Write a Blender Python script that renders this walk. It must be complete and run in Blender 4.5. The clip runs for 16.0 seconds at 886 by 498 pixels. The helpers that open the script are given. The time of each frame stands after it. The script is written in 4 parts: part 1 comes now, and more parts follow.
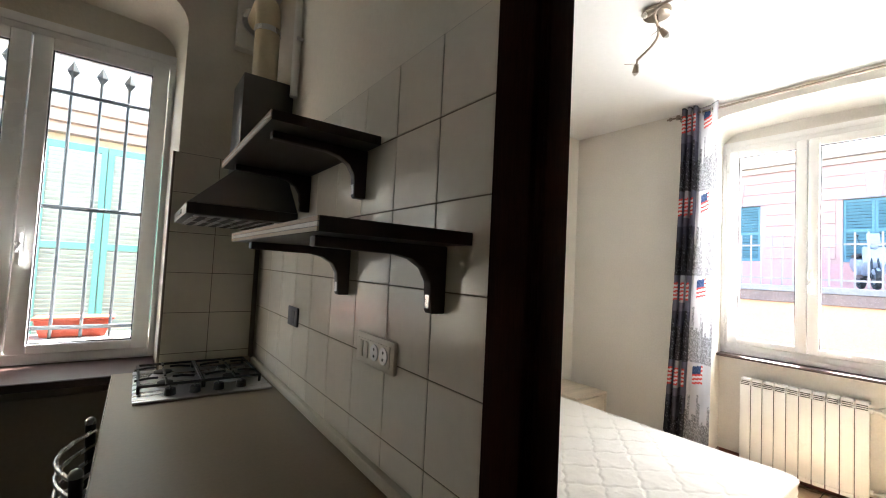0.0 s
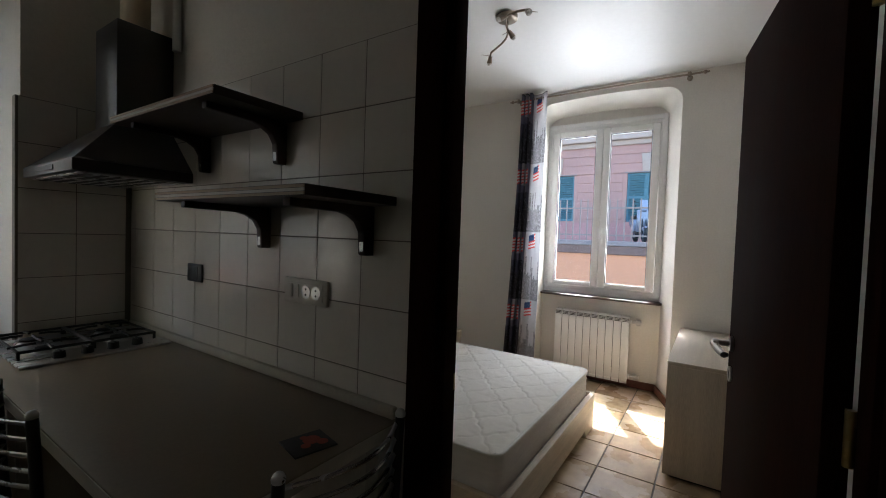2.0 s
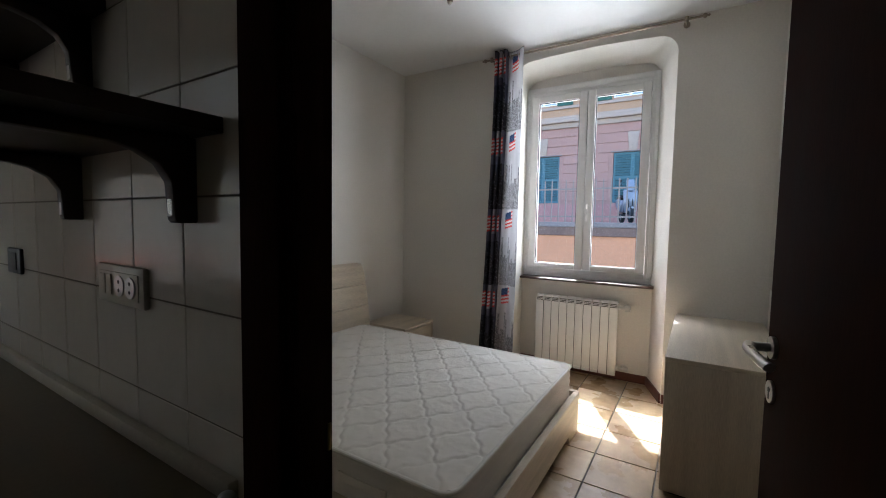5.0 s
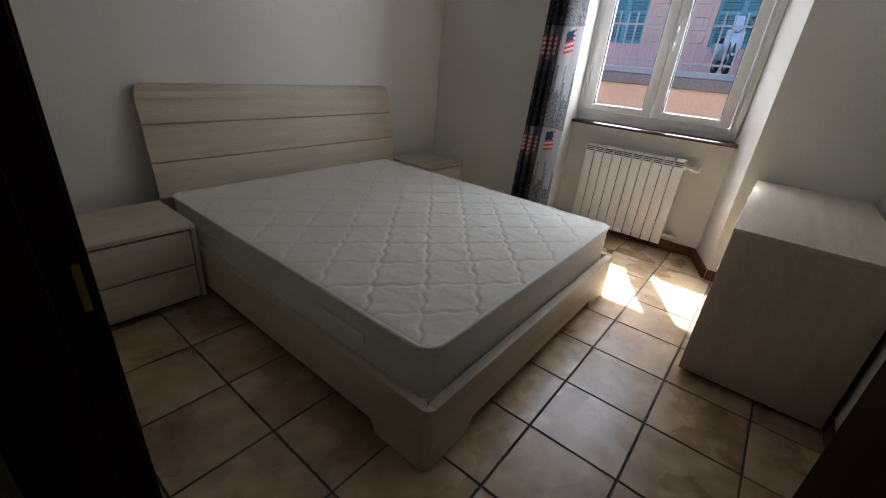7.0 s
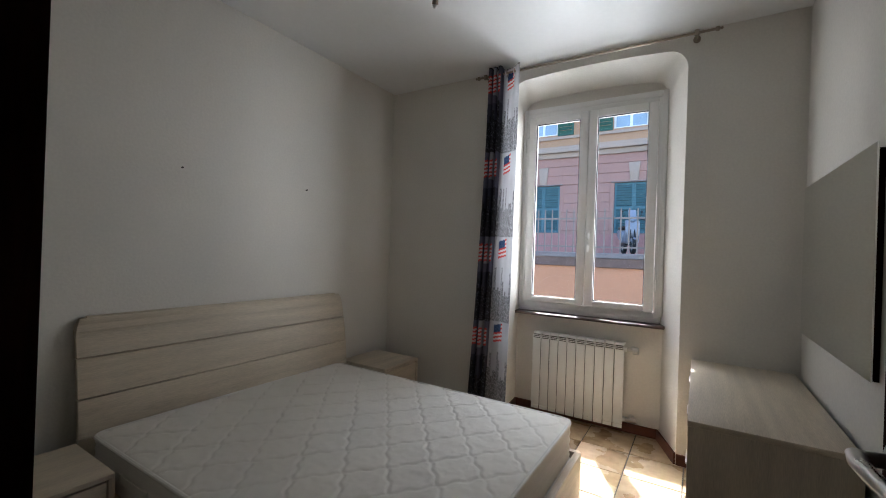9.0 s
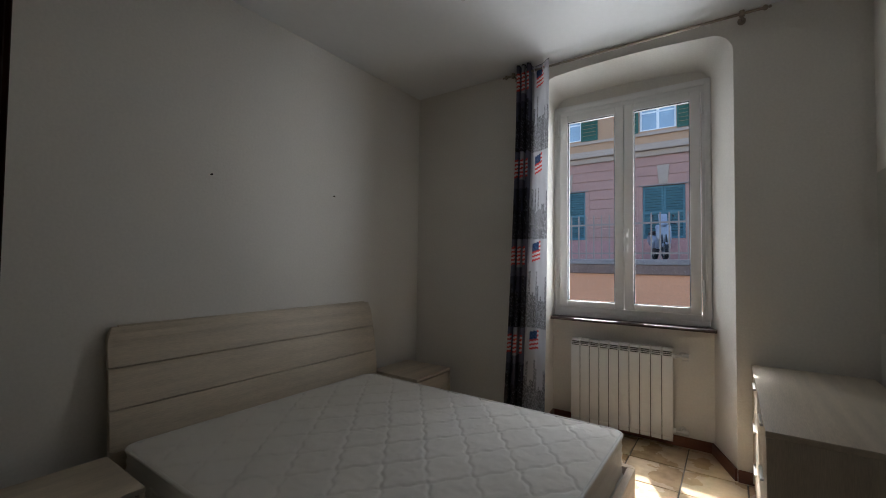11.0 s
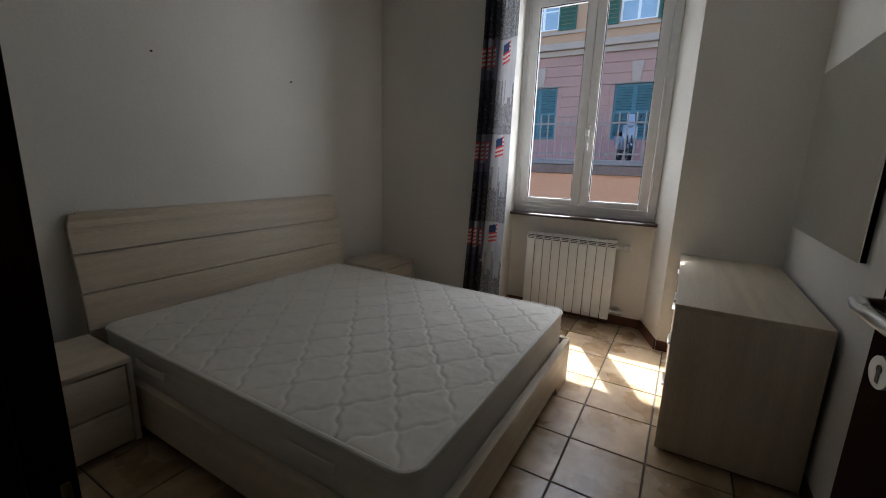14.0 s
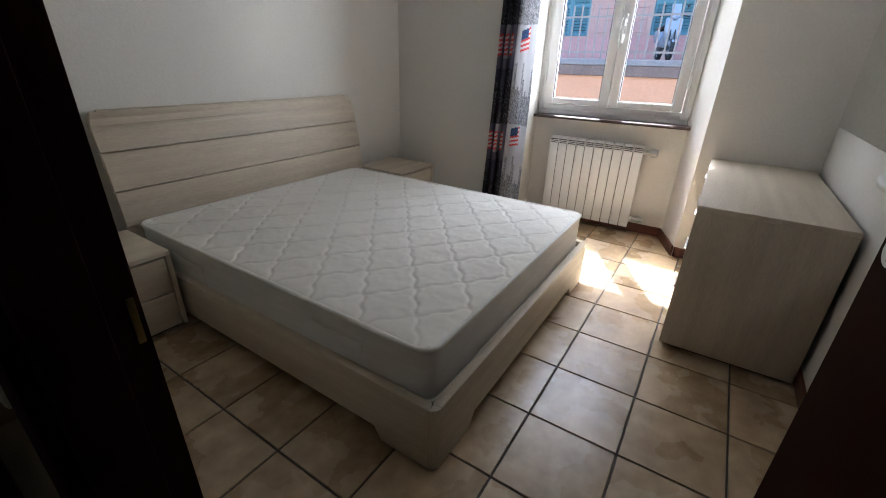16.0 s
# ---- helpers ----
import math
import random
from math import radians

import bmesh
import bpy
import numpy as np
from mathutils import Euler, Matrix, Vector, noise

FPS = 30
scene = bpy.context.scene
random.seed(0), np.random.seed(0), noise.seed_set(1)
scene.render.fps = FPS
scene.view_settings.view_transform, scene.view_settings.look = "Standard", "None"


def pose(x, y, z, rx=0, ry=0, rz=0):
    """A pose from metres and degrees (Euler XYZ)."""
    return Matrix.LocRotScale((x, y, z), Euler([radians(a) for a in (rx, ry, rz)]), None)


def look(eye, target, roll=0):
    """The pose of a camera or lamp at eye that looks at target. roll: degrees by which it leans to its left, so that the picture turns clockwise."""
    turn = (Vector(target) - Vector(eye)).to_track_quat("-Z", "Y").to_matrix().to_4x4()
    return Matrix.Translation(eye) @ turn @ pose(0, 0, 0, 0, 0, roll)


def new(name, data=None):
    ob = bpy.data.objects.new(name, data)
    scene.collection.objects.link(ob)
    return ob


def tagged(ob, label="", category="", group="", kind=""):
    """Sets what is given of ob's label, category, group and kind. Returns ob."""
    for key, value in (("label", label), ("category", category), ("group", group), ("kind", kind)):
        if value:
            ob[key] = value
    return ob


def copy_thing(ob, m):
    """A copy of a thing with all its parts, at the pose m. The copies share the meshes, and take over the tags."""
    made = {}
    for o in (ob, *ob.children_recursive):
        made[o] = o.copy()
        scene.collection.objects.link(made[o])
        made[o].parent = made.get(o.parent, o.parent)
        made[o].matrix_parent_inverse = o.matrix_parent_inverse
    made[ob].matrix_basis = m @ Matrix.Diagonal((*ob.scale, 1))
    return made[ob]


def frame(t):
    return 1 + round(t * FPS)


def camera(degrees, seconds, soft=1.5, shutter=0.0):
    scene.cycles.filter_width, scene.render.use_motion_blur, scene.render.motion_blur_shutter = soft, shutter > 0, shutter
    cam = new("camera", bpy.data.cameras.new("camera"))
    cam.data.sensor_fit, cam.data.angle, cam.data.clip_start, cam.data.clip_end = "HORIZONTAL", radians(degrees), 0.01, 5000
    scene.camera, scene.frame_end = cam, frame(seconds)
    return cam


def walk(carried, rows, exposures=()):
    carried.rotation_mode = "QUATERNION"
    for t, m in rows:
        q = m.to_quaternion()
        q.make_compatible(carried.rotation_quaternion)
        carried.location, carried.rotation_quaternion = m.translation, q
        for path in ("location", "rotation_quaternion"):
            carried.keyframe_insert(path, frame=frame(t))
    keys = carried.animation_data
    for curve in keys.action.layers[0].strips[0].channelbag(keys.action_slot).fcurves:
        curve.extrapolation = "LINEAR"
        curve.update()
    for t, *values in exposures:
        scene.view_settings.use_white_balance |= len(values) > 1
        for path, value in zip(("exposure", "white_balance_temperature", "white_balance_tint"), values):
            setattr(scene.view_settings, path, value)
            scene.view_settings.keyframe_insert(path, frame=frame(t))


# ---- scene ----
cam = camera(94.2, 16.0, soft=1.0)
PATH = [
    (0, (-3.707, -2.663, 1.469), (-2.52, -1.056, 1.562), 2.8),
    (0.5, (-3.743, -2.673, 1.461), (-2.648, -1.0, 1.444), 2.7),
    (1, (-3.906, -2.706, 1.416), (-2.635, -1.165, 1.31), 2.9),
    (1.5, (-4.052, -2.772, 1.439), (-2.493, -1.521, 1.384), 2.1),
    (2, (-4.076, -2.792, 1.437), (-2.405, -1.695, 1.373), 2.0),
    (2.5, (-4.073, -2.801, 1.437), (-2.388, -1.723, 1.387), 2.7),
    (3, (-4.055, -2.829, 1.44), (-2.349, -1.788, 1.394), 0.4),
    (3.5, (-4.06, -2.838, 1.42), (-2.37, -1.776, 1.299), -0.7),
    (6, (-3.204, -2.601, 1.335), (-1.497, -1.57, 1.183), 2.2),
    (6.5, (-3.174, -2.597, 1.284), (-1.549, -1.583, 0.71), 6.0),
    (7, (-3.154, -2.617, 1.232), (-1.704, -1.523, 0.393), 5.3),
    (7.5, (-3.167, -2.620, 1.270), (-1.624, -1.601, 0.508), 8.8),
    (8, (-3.178, -2.603, 1.312), (-1.602, -1.497, 0.771), 6.4),
    (8.5, (-3.185, -2.600, 1.362), (-1.548, -1.475, 1.125), 3.6),
    (9, (-3.196, -2.606, 1.383), (-1.497, -1.553, 1.388), 2.0),
    (11.5, (-3.075, -2.478, 1.312), (-1.486, -1.269, 1.42), 0.2),
    (12, (-2.966, -2.507, 1.344), (-1.471, -1.21, 1.632), 0.0),
    (12.5, (-2.974, -2.539, 1.4), (-1.457, -1.332, 1.894), 1.4),
    (13, (-3.058, -2.521, 1.375), (-1.404, -1.41, 1.548), -0.1),
    (13.5, (-3.135, -2.562, 1.267), (-1.444, -1.496, 1.203), 1.7),
    (14, (-3.189, -2.566, 1.292), (-1.499, -1.583, 0.873), 1.8),
    (14.5, (-3.213, -2.576, 1.286), (-1.545, -1.639, 0.704), 4.3),
    (15, (-3.219, -2.583, 1.276), (-1.611, -1.598, 0.608), 2.7),
    (15.5, (-3.214, -2.587, 1.274), (-1.609, -1.635, 0.553), 3.5),
    (16, (-3.211, -2.588, 1.243), (-1.676, -1.605, 0.419), 1.6),
]
EXPOSURES = [(0.0, 4.15, 6300, 10), (0.5, 4.0, 6150, 10), (1.0, 3.5, 6000, 10), (1.5, 2.75, 5850, 10), (2.0, 2.6, 5850, 10), (3.5, 2.4, 5850, 10), (6.0, 2.4, 5750, 10), (6.5, 2.2, 5800, 10), (7.5, 2.45, 5750, 10),
             (8.5, 2.45, 5800, 10), (9.0, 2.2, 5850, 10), (11.5, 1.45, 5950, 10), (12.5, 1.4, 6150, 10), (13.5, 1.5, 6000, 10), (14.5, 1.95, 5750, 10), (15.5, 2.75, 5650, 10), (16.0, 2.9, 5650, 10)]
walk(cam, [(t, look(eye, target, roll)) for t, eye, target, roll in PATH], EXPOSURES)
DOOR_ANGLE = 8.0
BED_UP, BED_DOWN, BED_NORTH, BED_SOUTH, KIT_DOWN, KIT_UP = 1.0, 0.55, 1.9, 0.5, 0.012, 0.012

# ---- light ----
SUN_TO = Vector((0.624, 0.32, 1.0)).normalized()
world = bpy.data.worlds.new("sky_world")
scene.world = world
world.use_nodes = True
wn = world.node_tree.nodes
sky = wn.new("ShaderNodeTexSky")
sky.sky_type, sky.sun_disc = "NISHITA", False
sky.sun_elevation, sky.sun_rotation = math.asin(SUN_TO.z), math.atan2(SUN_TO.x, SUN_TO.y)
world.node_tree.links.new(sky.outputs[0], wn["Background"].inputs[0])
wn["Background"].inputs[1].default_value = 0.15
sun_data = bpy.data.lights.new("sun", "SUN")
sun_data.energy, sun_data.angle, sun_data.color = 5.0, radians(0.5), (1.0, 0.97, 0.93)
sun = new("sun", sun_data)
sun.matrix_world = look((2, 2, 9), Vector((2, 2, 9)) - SUN_TO)


def window_fill(name, at, normal, w, h, power, spread):
    """Added area lamp in a window opening, in place of sky light."""
    data = bpy.data.lights.new(name, "AREA")
    data.shape, data.size, data.size_y, data.energy = "RECTANGLE", w, h, power
    data.spread, data.color = radians(spread), (1.0, 0.99, 0.97)
    ob = new(name, data)
    ob.matrix_world = look(at, Vector(at) + Vector(normal))
    return ob


def aim(turn, rise):
    """A direction: turn from west towards north, rise above the level, in degrees."""
    a, e = radians(turn), radians(rise)
    return (-math.cos(a) * math.cos(e), math.sin(a) * math.cos(e), math.sin(e))


# extra lamps in place of outside light, aimed steeply and sideways past the camera
window_fill("window_fill_down", (0.50, -1.8, 1.85), aim(0, -56), 0.95, 1.5, BED_DOWN, 64)
window_fill("window_fill_up", (0.50, -1.8, 1.85), aim(0, 40), 0.95, 1.5, BED_UP, 62)
window_fill("window_fill_north", (0.50, -1.8, 1.85), aim(60, 0), 0.95, 1.5, BED_NORTH, 72)
window_fill("window_fill_south", (0.50, -1.8, 1.85), aim(-66, 0), 0.95, 1.5, BED_SOUTH, 68)
window_fill("kitchen_window_fill_down", (-4.2, 0.28, 1.8), aim(-90, -58), 0.95, 1.4, KIT_DOWN, 60)
window_fill("kitchen_window_fill_up", (-4.2, 0.28, 1.8), aim(-90, 55), 0.95, 1.4, KIT_UP, 70)


# ---- materials ----
def node_mat(name):
    m = bpy.data.materials.new(name)
    m.use_nodes = True
    return m, m.node_tree.nodes, m.node_tree.links, m.node_tree.nodes["Principled BSDF"]


def surface(name, color, rough=0.5, vary=0.12, scale=3.0, grain=60.0, bump=0.05, metal=0.0, stretch=(1, 1, 1), per_piece=0.0, coat=0.0, dark=None, spec=0.5):
    """Paint, plaster, wood, metal: a colour with broad stains, fine grain and slight relief."""
    m, n, l, b = node_mat(name)
    tc = n.new("ShaderNodeTexCoord")
    mp = n.new("ShaderNodeMapping")
    mp.inputs["Scale"].default_value = stretch
    l.new(tc.outputs["Object"], mp.inputs["Vector"])
    big, fine = n.new("ShaderNodeTexNoise"), n.new("ShaderNodeTexNoise")
    big.inputs["Scale"].default_value, big.inputs["Detail"].default_value = scale, 5
    fine.inputs["Scale"].default_value, fine.inputs["Detail"].default_value = grain, 4
    for t in (big, fine):
        l.new(mp.outputs[0], t.inputs["Vector"])
    add = n.new("ShaderNodeMath")
    add.operation = "ADD"
    l.new(big.outputs[0], add.inputs[0])
    l.new(fine.outputs[0], add.inputs[1])
    if per_piece:
        info = n.new("ShaderNodeObjectInfo")
        vec = n.new("ShaderNodeVectorMath")
        vec.operation = "MULTIPLY_ADD"
        vec.inputs[1].default_value = (37, 53, 71)
        l.new(info.outputs["Random"], vec.inputs[0])
        l.new(tc.outputs["Object"], vec.inputs[2])
        l.new(vec.outputs[0], mp.inputs["Vector"])
        pp = n.new("ShaderNodeMath")
        pp.operation = "MULTIPLY_ADD"
        pp.inputs[1].default_value = per_piece
        l.new(info.outputs["Random"], pp.inputs[0])
        l.new(add.outputs[0], pp.inputs[2])
        add = pp
    ramp = n.new("ShaderNodeValToRGB")
    lo = dark or [c * (1 - vary) for c in color]
    hi = [min(1, c * (1 + vary * 0.6)) for c in color]
    ramp.color_ramp.elements[0].color, ramp.color_ramp.elements[1].color = (*lo, 1), (*hi, 1)
    ramp.color_ramp.elements[0].position, ramp.color_ramp.elements[1].position = 0.72 / 2, 1.0
    half = n.new("ShaderNodeMath")
    half.operation = "MULTIPLY"
    half.inputs[1].default_value = 0.66
    l.new(add.outputs[0], half.inputs[0])
    l.new(half.outputs[0], ramp.inputs[0])
    l.new(ramp.outputs[0], b.inputs["Base Color"])
    rr = n.new("ShaderNodeMapRange")
    rr.inputs["To Min"].default_value, rr.inputs["To Max"].default_value = max(0.03, rough - 0.08), min(1, rough + 0.08)
    l.new(big.outputs[0], rr.inputs["Value"])
    l.new(rr.outputs[0], b.inputs["Roughness"])
    b.inputs["Specular IOR Level"].default_value = spec
    b.inputs["Metallic"].default_value, b.inputs["Coat Weight"].default_value = metal, coat
    if bump:
        bp = n.new("ShaderNodeBump")
        bp.inputs["Strength"].default_value, bp.inputs["Distance"].default_value = bump, 0.01
        l.new(fine.outputs[0], bp.inputs["Height"])
        l.new(bp.outputs[0], b.inputs["Normal"])
    return m


def plain_glass(name):
    m, n, l, b = node_mat(name)
    b.inputs["Base Color"].default_value = (0.97, 0.99, 0.98, 1)
    b.inputs["Roughness"].default_value, b.inputs["IOR"].default_value = 0.0, 1.1
    b.inputs["Transmission Weight"].default_value = 1.0
    return m


def printed(name):
    """Cloth whose print is carried by the weave's own colour attribute."""
    m, n, l, b = node_mat(name)
    at = n.new("ShaderNodeAttribute")
    at.attribute_name = "print"
    l.new(at.outputs["Color"], b.inputs["Base Color"])
    b.inputs["Roughness"].default_value = 0.85
    tr, mix = n.new("ShaderNodeBsdfTranslucent"), n.new("ShaderNodeMixShader")
    mix.inputs[0].default_value = 0.4
    l.new(at.outputs["Color"], tr.inputs["Color"])
    l.new(b.outputs[0], mix.inputs[1])
    l.new(tr.outputs[0], mix.inputs[2])
    l.new(mix.outputs[0], n["Material Output"].inputs["Surface"])
    no, bp, tc = n.new("ShaderNodeTexNoise"), n.new("ShaderNodeBump"), n.new("ShaderNodeTexCoord")
    no.inputs["Scale"].default_value = 400
    l.new(tc.outputs["Object"], no.inputs["Vector"])
    bp.inputs["Strength"].default_value, bp.inputs["Distance"].default_value = 0.15, 0.002
    l.new(no.outputs[0], bp.inputs["Height"])
    l.new(bp.outputs[0], b.inputs["Normal"])
    return m


PLASTER = surface("wall_plaster", (0.74, 0.71, 0.655), 0.85, 0.10, 1.2, 70, 0.13)
PLASTER_K = surface("kitchen_plaster", (0.66, 0.61, 0.51), 0.85, 0.06, 1.5, 60, 0.25)
CEILING = surface("ceiling_paint", (0.80, 0.80, 0.79), 0.45, 0.04, 1.0, 30, 0.05)
GROUT = surface("floor_grout", (0.10, 0.085, 0.07), 0.9, 0.2, 8, 90)
FLOOR_TILE = surface("floor_tile", (0.44, 0.33, 0.205), 0.28, 0.3, 3.4, 12, 0.04, per_piece=0.25, dark=(0.15, 0.088, 0.04))
KIT_FLOOR = surface("kitchen_floor_tile", (0.40, 0.33, 0.26), 0.4, 0.2, 5, 22, 0.03, per_piece=0.2)
WALL_TILE = surface("glazed_wall_tile", (0.70, 0.65, 0.55), 0.16, 0.05, 4, 30, 0.02, per_piece=0.12)
TILE_JOINT = surface("tile_joint", (0.20, 0.17, 0.13), 0.9, 0.15, 8, 90)
DARK_WOOD = surface("dark_stained_wood", (0.024, 0.008, 0.0045), 0.75, 0.4, 3, 40, 0.04, spec=0.015, stretch=(6, 6, 0.5))
SHELF_WOOD = surface("walnut_shelf_board", (0.038, 0.019, 0.011), 0.42, 0.4, 3, 45, 0.05, stretch=(6, 0.6, 6))
SHELF_EDGE = surface("pale_ply_edge", (0.42, 0.31, 0.20), 0.6, 0.25, 4, 80, 0.05, stretch=(0.5, 0.5, 20))
BASE_WOOD = surface("reddish_baseboard_wood", (0.13, 0.035, 0.018), 0.4, 0.35, 3, 40, 0.04, stretch=(1, 1, 8))
SILL_STONE = surface("dark_sill_slate", (0.055, 0.03, 0.025), 0.35, 0.3, 6, 60, 0.04)
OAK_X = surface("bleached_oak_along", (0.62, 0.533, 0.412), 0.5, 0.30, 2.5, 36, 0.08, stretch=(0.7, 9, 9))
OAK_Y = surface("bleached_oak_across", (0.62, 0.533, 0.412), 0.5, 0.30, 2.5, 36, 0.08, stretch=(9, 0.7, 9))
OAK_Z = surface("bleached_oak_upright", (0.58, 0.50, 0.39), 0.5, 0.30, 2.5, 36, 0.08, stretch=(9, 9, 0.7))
# Near-black base colour holds the shade of gaps and undersides; screws use it too.
GAP = surface("gap_shade_and_screw_black", (0.03, 0.025, 0.02), 0.8, 0.2)
TICKING = surface("white_mattress_ticking", (0.82, 0.79, 0.735), 0.9, 0.05, 4, 260, 0.25)
SIDE_CLOTH = surface("mattress_border_cloth", (0.80, 0.775, 0.73), 0.85, 0.14, 5, 90, 0.6, stretch=(1, 1, 7))
PIPING = surface("mattress_piping", (0.78, 0.76, 0.71), 0.8, 0.08, 30, 200)
WHITE_PVC = surface("white_window_frame", (0.80, 0.80, 0.79), 0.3, 0.03, 2, 40, 0.01)
RAD_WHITE = surface("radiator_enamel", (0.87, 0.87, 0.86), 0.3, 0.03, 3, 60, 0.02)
GASKET = surface("black_gasket", (0.02, 0.02, 0.02), 0.6, 0.2)
STEEL = surface("brushed_steel", (0.55, 0.54, 0.52), 0.28, 0.08, 3, 90, 0.02, metal=1.0, stretch=(1, 8, 1))
HOOD_STEEL = surface("dull_hood_steel", (0.085, 0.078, 0.07), 0.33, 0.12, 3, 90, 0.02, metal=0.9, stretch=(1, 1, 8))
SATIN = surface("satin_nickel", (0.66, 0.65, 0.63), 0.3, 0.05, 6, 90, 0.01, metal=1.0)
BRONZE = surface("brown_nickel", (0.30, 0.25, 0.20), 0.3, 0.1, 6, 90, 0.01, metal=1.0)
BRASS = surface("worn_brass", (0.62, 0.45, 0.18), 0.3, 0.2, 9, 90, 0.02, metal=1.0)
BLACK = surface("black_enamel", (0.015, 0.015, 0.015), 0.4, 0.3, 6, 90)
BLACK_MET = surface("black_chair_metal", (0.02, 0.018, 0.017), 0.35, 0.3, 6, 90, 0.02)
COUNTER = surface("grey_beige_laminate", (0.25, 0.20, 0.135), 0.45, 0.12, 3, 90, 0.04)
COUNTER_EDGE = surface("pale_counter_edge", (0.52, 0.47, 0.37), 0.45, 0.12, 3, 80)
IVORY = surface("ivory_plastic", (0.62, 0.57, 0.46), 0.35, 0.05, 5, 60)
PIPE_CREAM = surface("cream_flue_pipe", (0.58, 0.47, 0.30), 0.45, 0.10, 4, 50)
PALE_BOX = surface("pale_flue_box", (0.70, 0.68, 0.62), 0.5, 0.06, 4, 50)
CABINET = surface("painted_cabinet_front", (0.34, 0.29, 0.22), 0.5, 0.12, 3, 50)
CREAM_SEAT = surface("cream_chair_seat", (0.55, 0.48, 0.36), 0.6, 0.12, 5, 120, 0.2)
GLASS = plain_glass("window_glass")
BULB = surface("frosted_bulb", (0.75, 0.74, 0.70), 0.25, 0.03)
CURTAIN = printed("printed_curtain_cloth")
TERRACOTTA = surface("red_terracotta_plastic", (0.42, 0.07, 0.035), 0.5, 0.2, 6, 60)
PINK = surface("pink_render", (0.42, 0.235, 0.19), 0.9, 0.16, 0.7, 14, 0.2)
PINK_LOW = surface("rose_plinth_render", (0.47, 0.24, 0.21), 0.9, 0.2, 0.8, 14, 0.2)
OCHRE = surface("ochre_render", (0.46, 0.27, 0.16), 0.9, 0.14, 0.6, 14, 0.15)
ORANGE = surface("orange_retaining_render", (0.68, 0.32, 0.175), 0.9, 0.14, 0.8, 12, 0.2)
STONE = surface("grey_ledge_stone", (0.27, 0.225, 0.21), 0.85, 0.3, 1.2, 14, 0.3)
LEDGE_LOW = surface("brown_stained_ledge", (0.22, 0.14, 0.11), 0.9, 0.4, 1.6, 18, 0.3)
PAVING = surface("terrace_paving", (0.26, 0.26, 0.28), 0.9, 0.2, 1.2, 16, 0.2)
TRIM = surface("pale_cornice", (0.43, 0.32, 0.25), 0.85, 0.12, 1, 16, 0.1)
SHUTTER = surface("blue_green_shutter", (0.075, 0.17, 0.20), 0.6, 0.25, 2, 30, 0.05)
SHUTTER_DK = surface("dark_green_shutter", (0.025, 0.10, 0.07), 0.6, 0.25, 2, 30)
SHUTTER_K = surface("pale_green_shutter", (0.12, 0.30, 0.21), 0.55, 0.2, 2, 30)
LOUVRE_K = surface("sun_bleached_louvre", (0.44, 0.46, 0.37), 0.6, 0.15, 2, 30)
RAILING = surface("beige_railing_paint", (0.30, 0.23, 0.19), 0.6, 0.2, 3, 40)
IRON = surface("grey_wrought_iron", (0.10, 0.115, 0.125), 0.5, 0.25, 6, 60, 0.05)
ASPHALT = surface("asphalt", (0.05, 0.05, 0.05), 0.9, 0.25, 2, 60, 0.3)
BEIGE = surface("beige_render", (0.52, 0.42, 0.29), 0.9, 0.14, 0.8, 14, 0.15)
SCOOT = surface("silver_scooter_panel", (0.30, 0.32, 0.37), 0.35, 0.2, 3, 40, 0.0, metal=0.3)
RUBBER = surface("tyre_rubber", (0.02, 0.02, 0.02), 0.8, 0.2)
# Opaque pane: the sky's reflection is put into its pale blue colour.
WIN_SKY = surface("far_glass_sky_tint", (0.35, 0.45, 0.55), 0.08, 0.2, 1, 3, 0.0)
MIRROR, _n, _l, _b = node_mat("mirror_silvering")
_b.inputs["Base Color"].default_value, _b.inputs["Metallic"].default_value, _b.inputs["Roughness"].default_value = (0.86, 0.88, 0.86, 1), 1.0, 0.015


# ---- mesh helpers ----
def box(bm, lo, hi, m=None):
    lo, hi = Vector(lo), Vector(hi)
    mat = Matrix.Translation((lo + hi) / 2) @ Matrix.Diagonal((*(hi - lo), 1))
    return bmesh.ops.create_cube(bm, size=1, matrix=(m @ mat if m else mat))["verts"]


def boxes(*pairs):
    bm = bmesh.new()
    for lo, hi in pairs:
        box(bm, lo, hi)
    return bm


def soft(bm, w=0.004, seg=2):
    bmesh.ops.bevel(bm, geom=bm.edges[:], offset=w, segments=seg, profile=0.5, affect="EDGES", clamp_overlap=True)
    return bm


def sbox(lo, hi, w=0.004, seg=2):
    return soft(boxes((lo, hi)), w, seg)


def rod(bm, p, q, r, seg=12, r2=None):
    p, q = Vector(p), Vector(q)
    d = q - p
    m = Matrix.Translation((p + q) / 2) @ d.to_track_quat("Z", "Y").to_matrix().to_4x4()
    bmesh.ops.create_cone(bm, cap_ends=True, segments=seg, radius1=r, radius2=r if r2 is None else r2, depth=d.length, matrix=m)
    return bm


def ball(bm, c, r, s=(1, 1, 1), seg=12):
    bmesh.ops.create_uvsphere(bm, u_segments=seg, v_segments=seg // 2 + 2, radius=r, matrix=Matrix.Translation(c) @ Matrix.Diagonal((*s, 1)))
    return bm


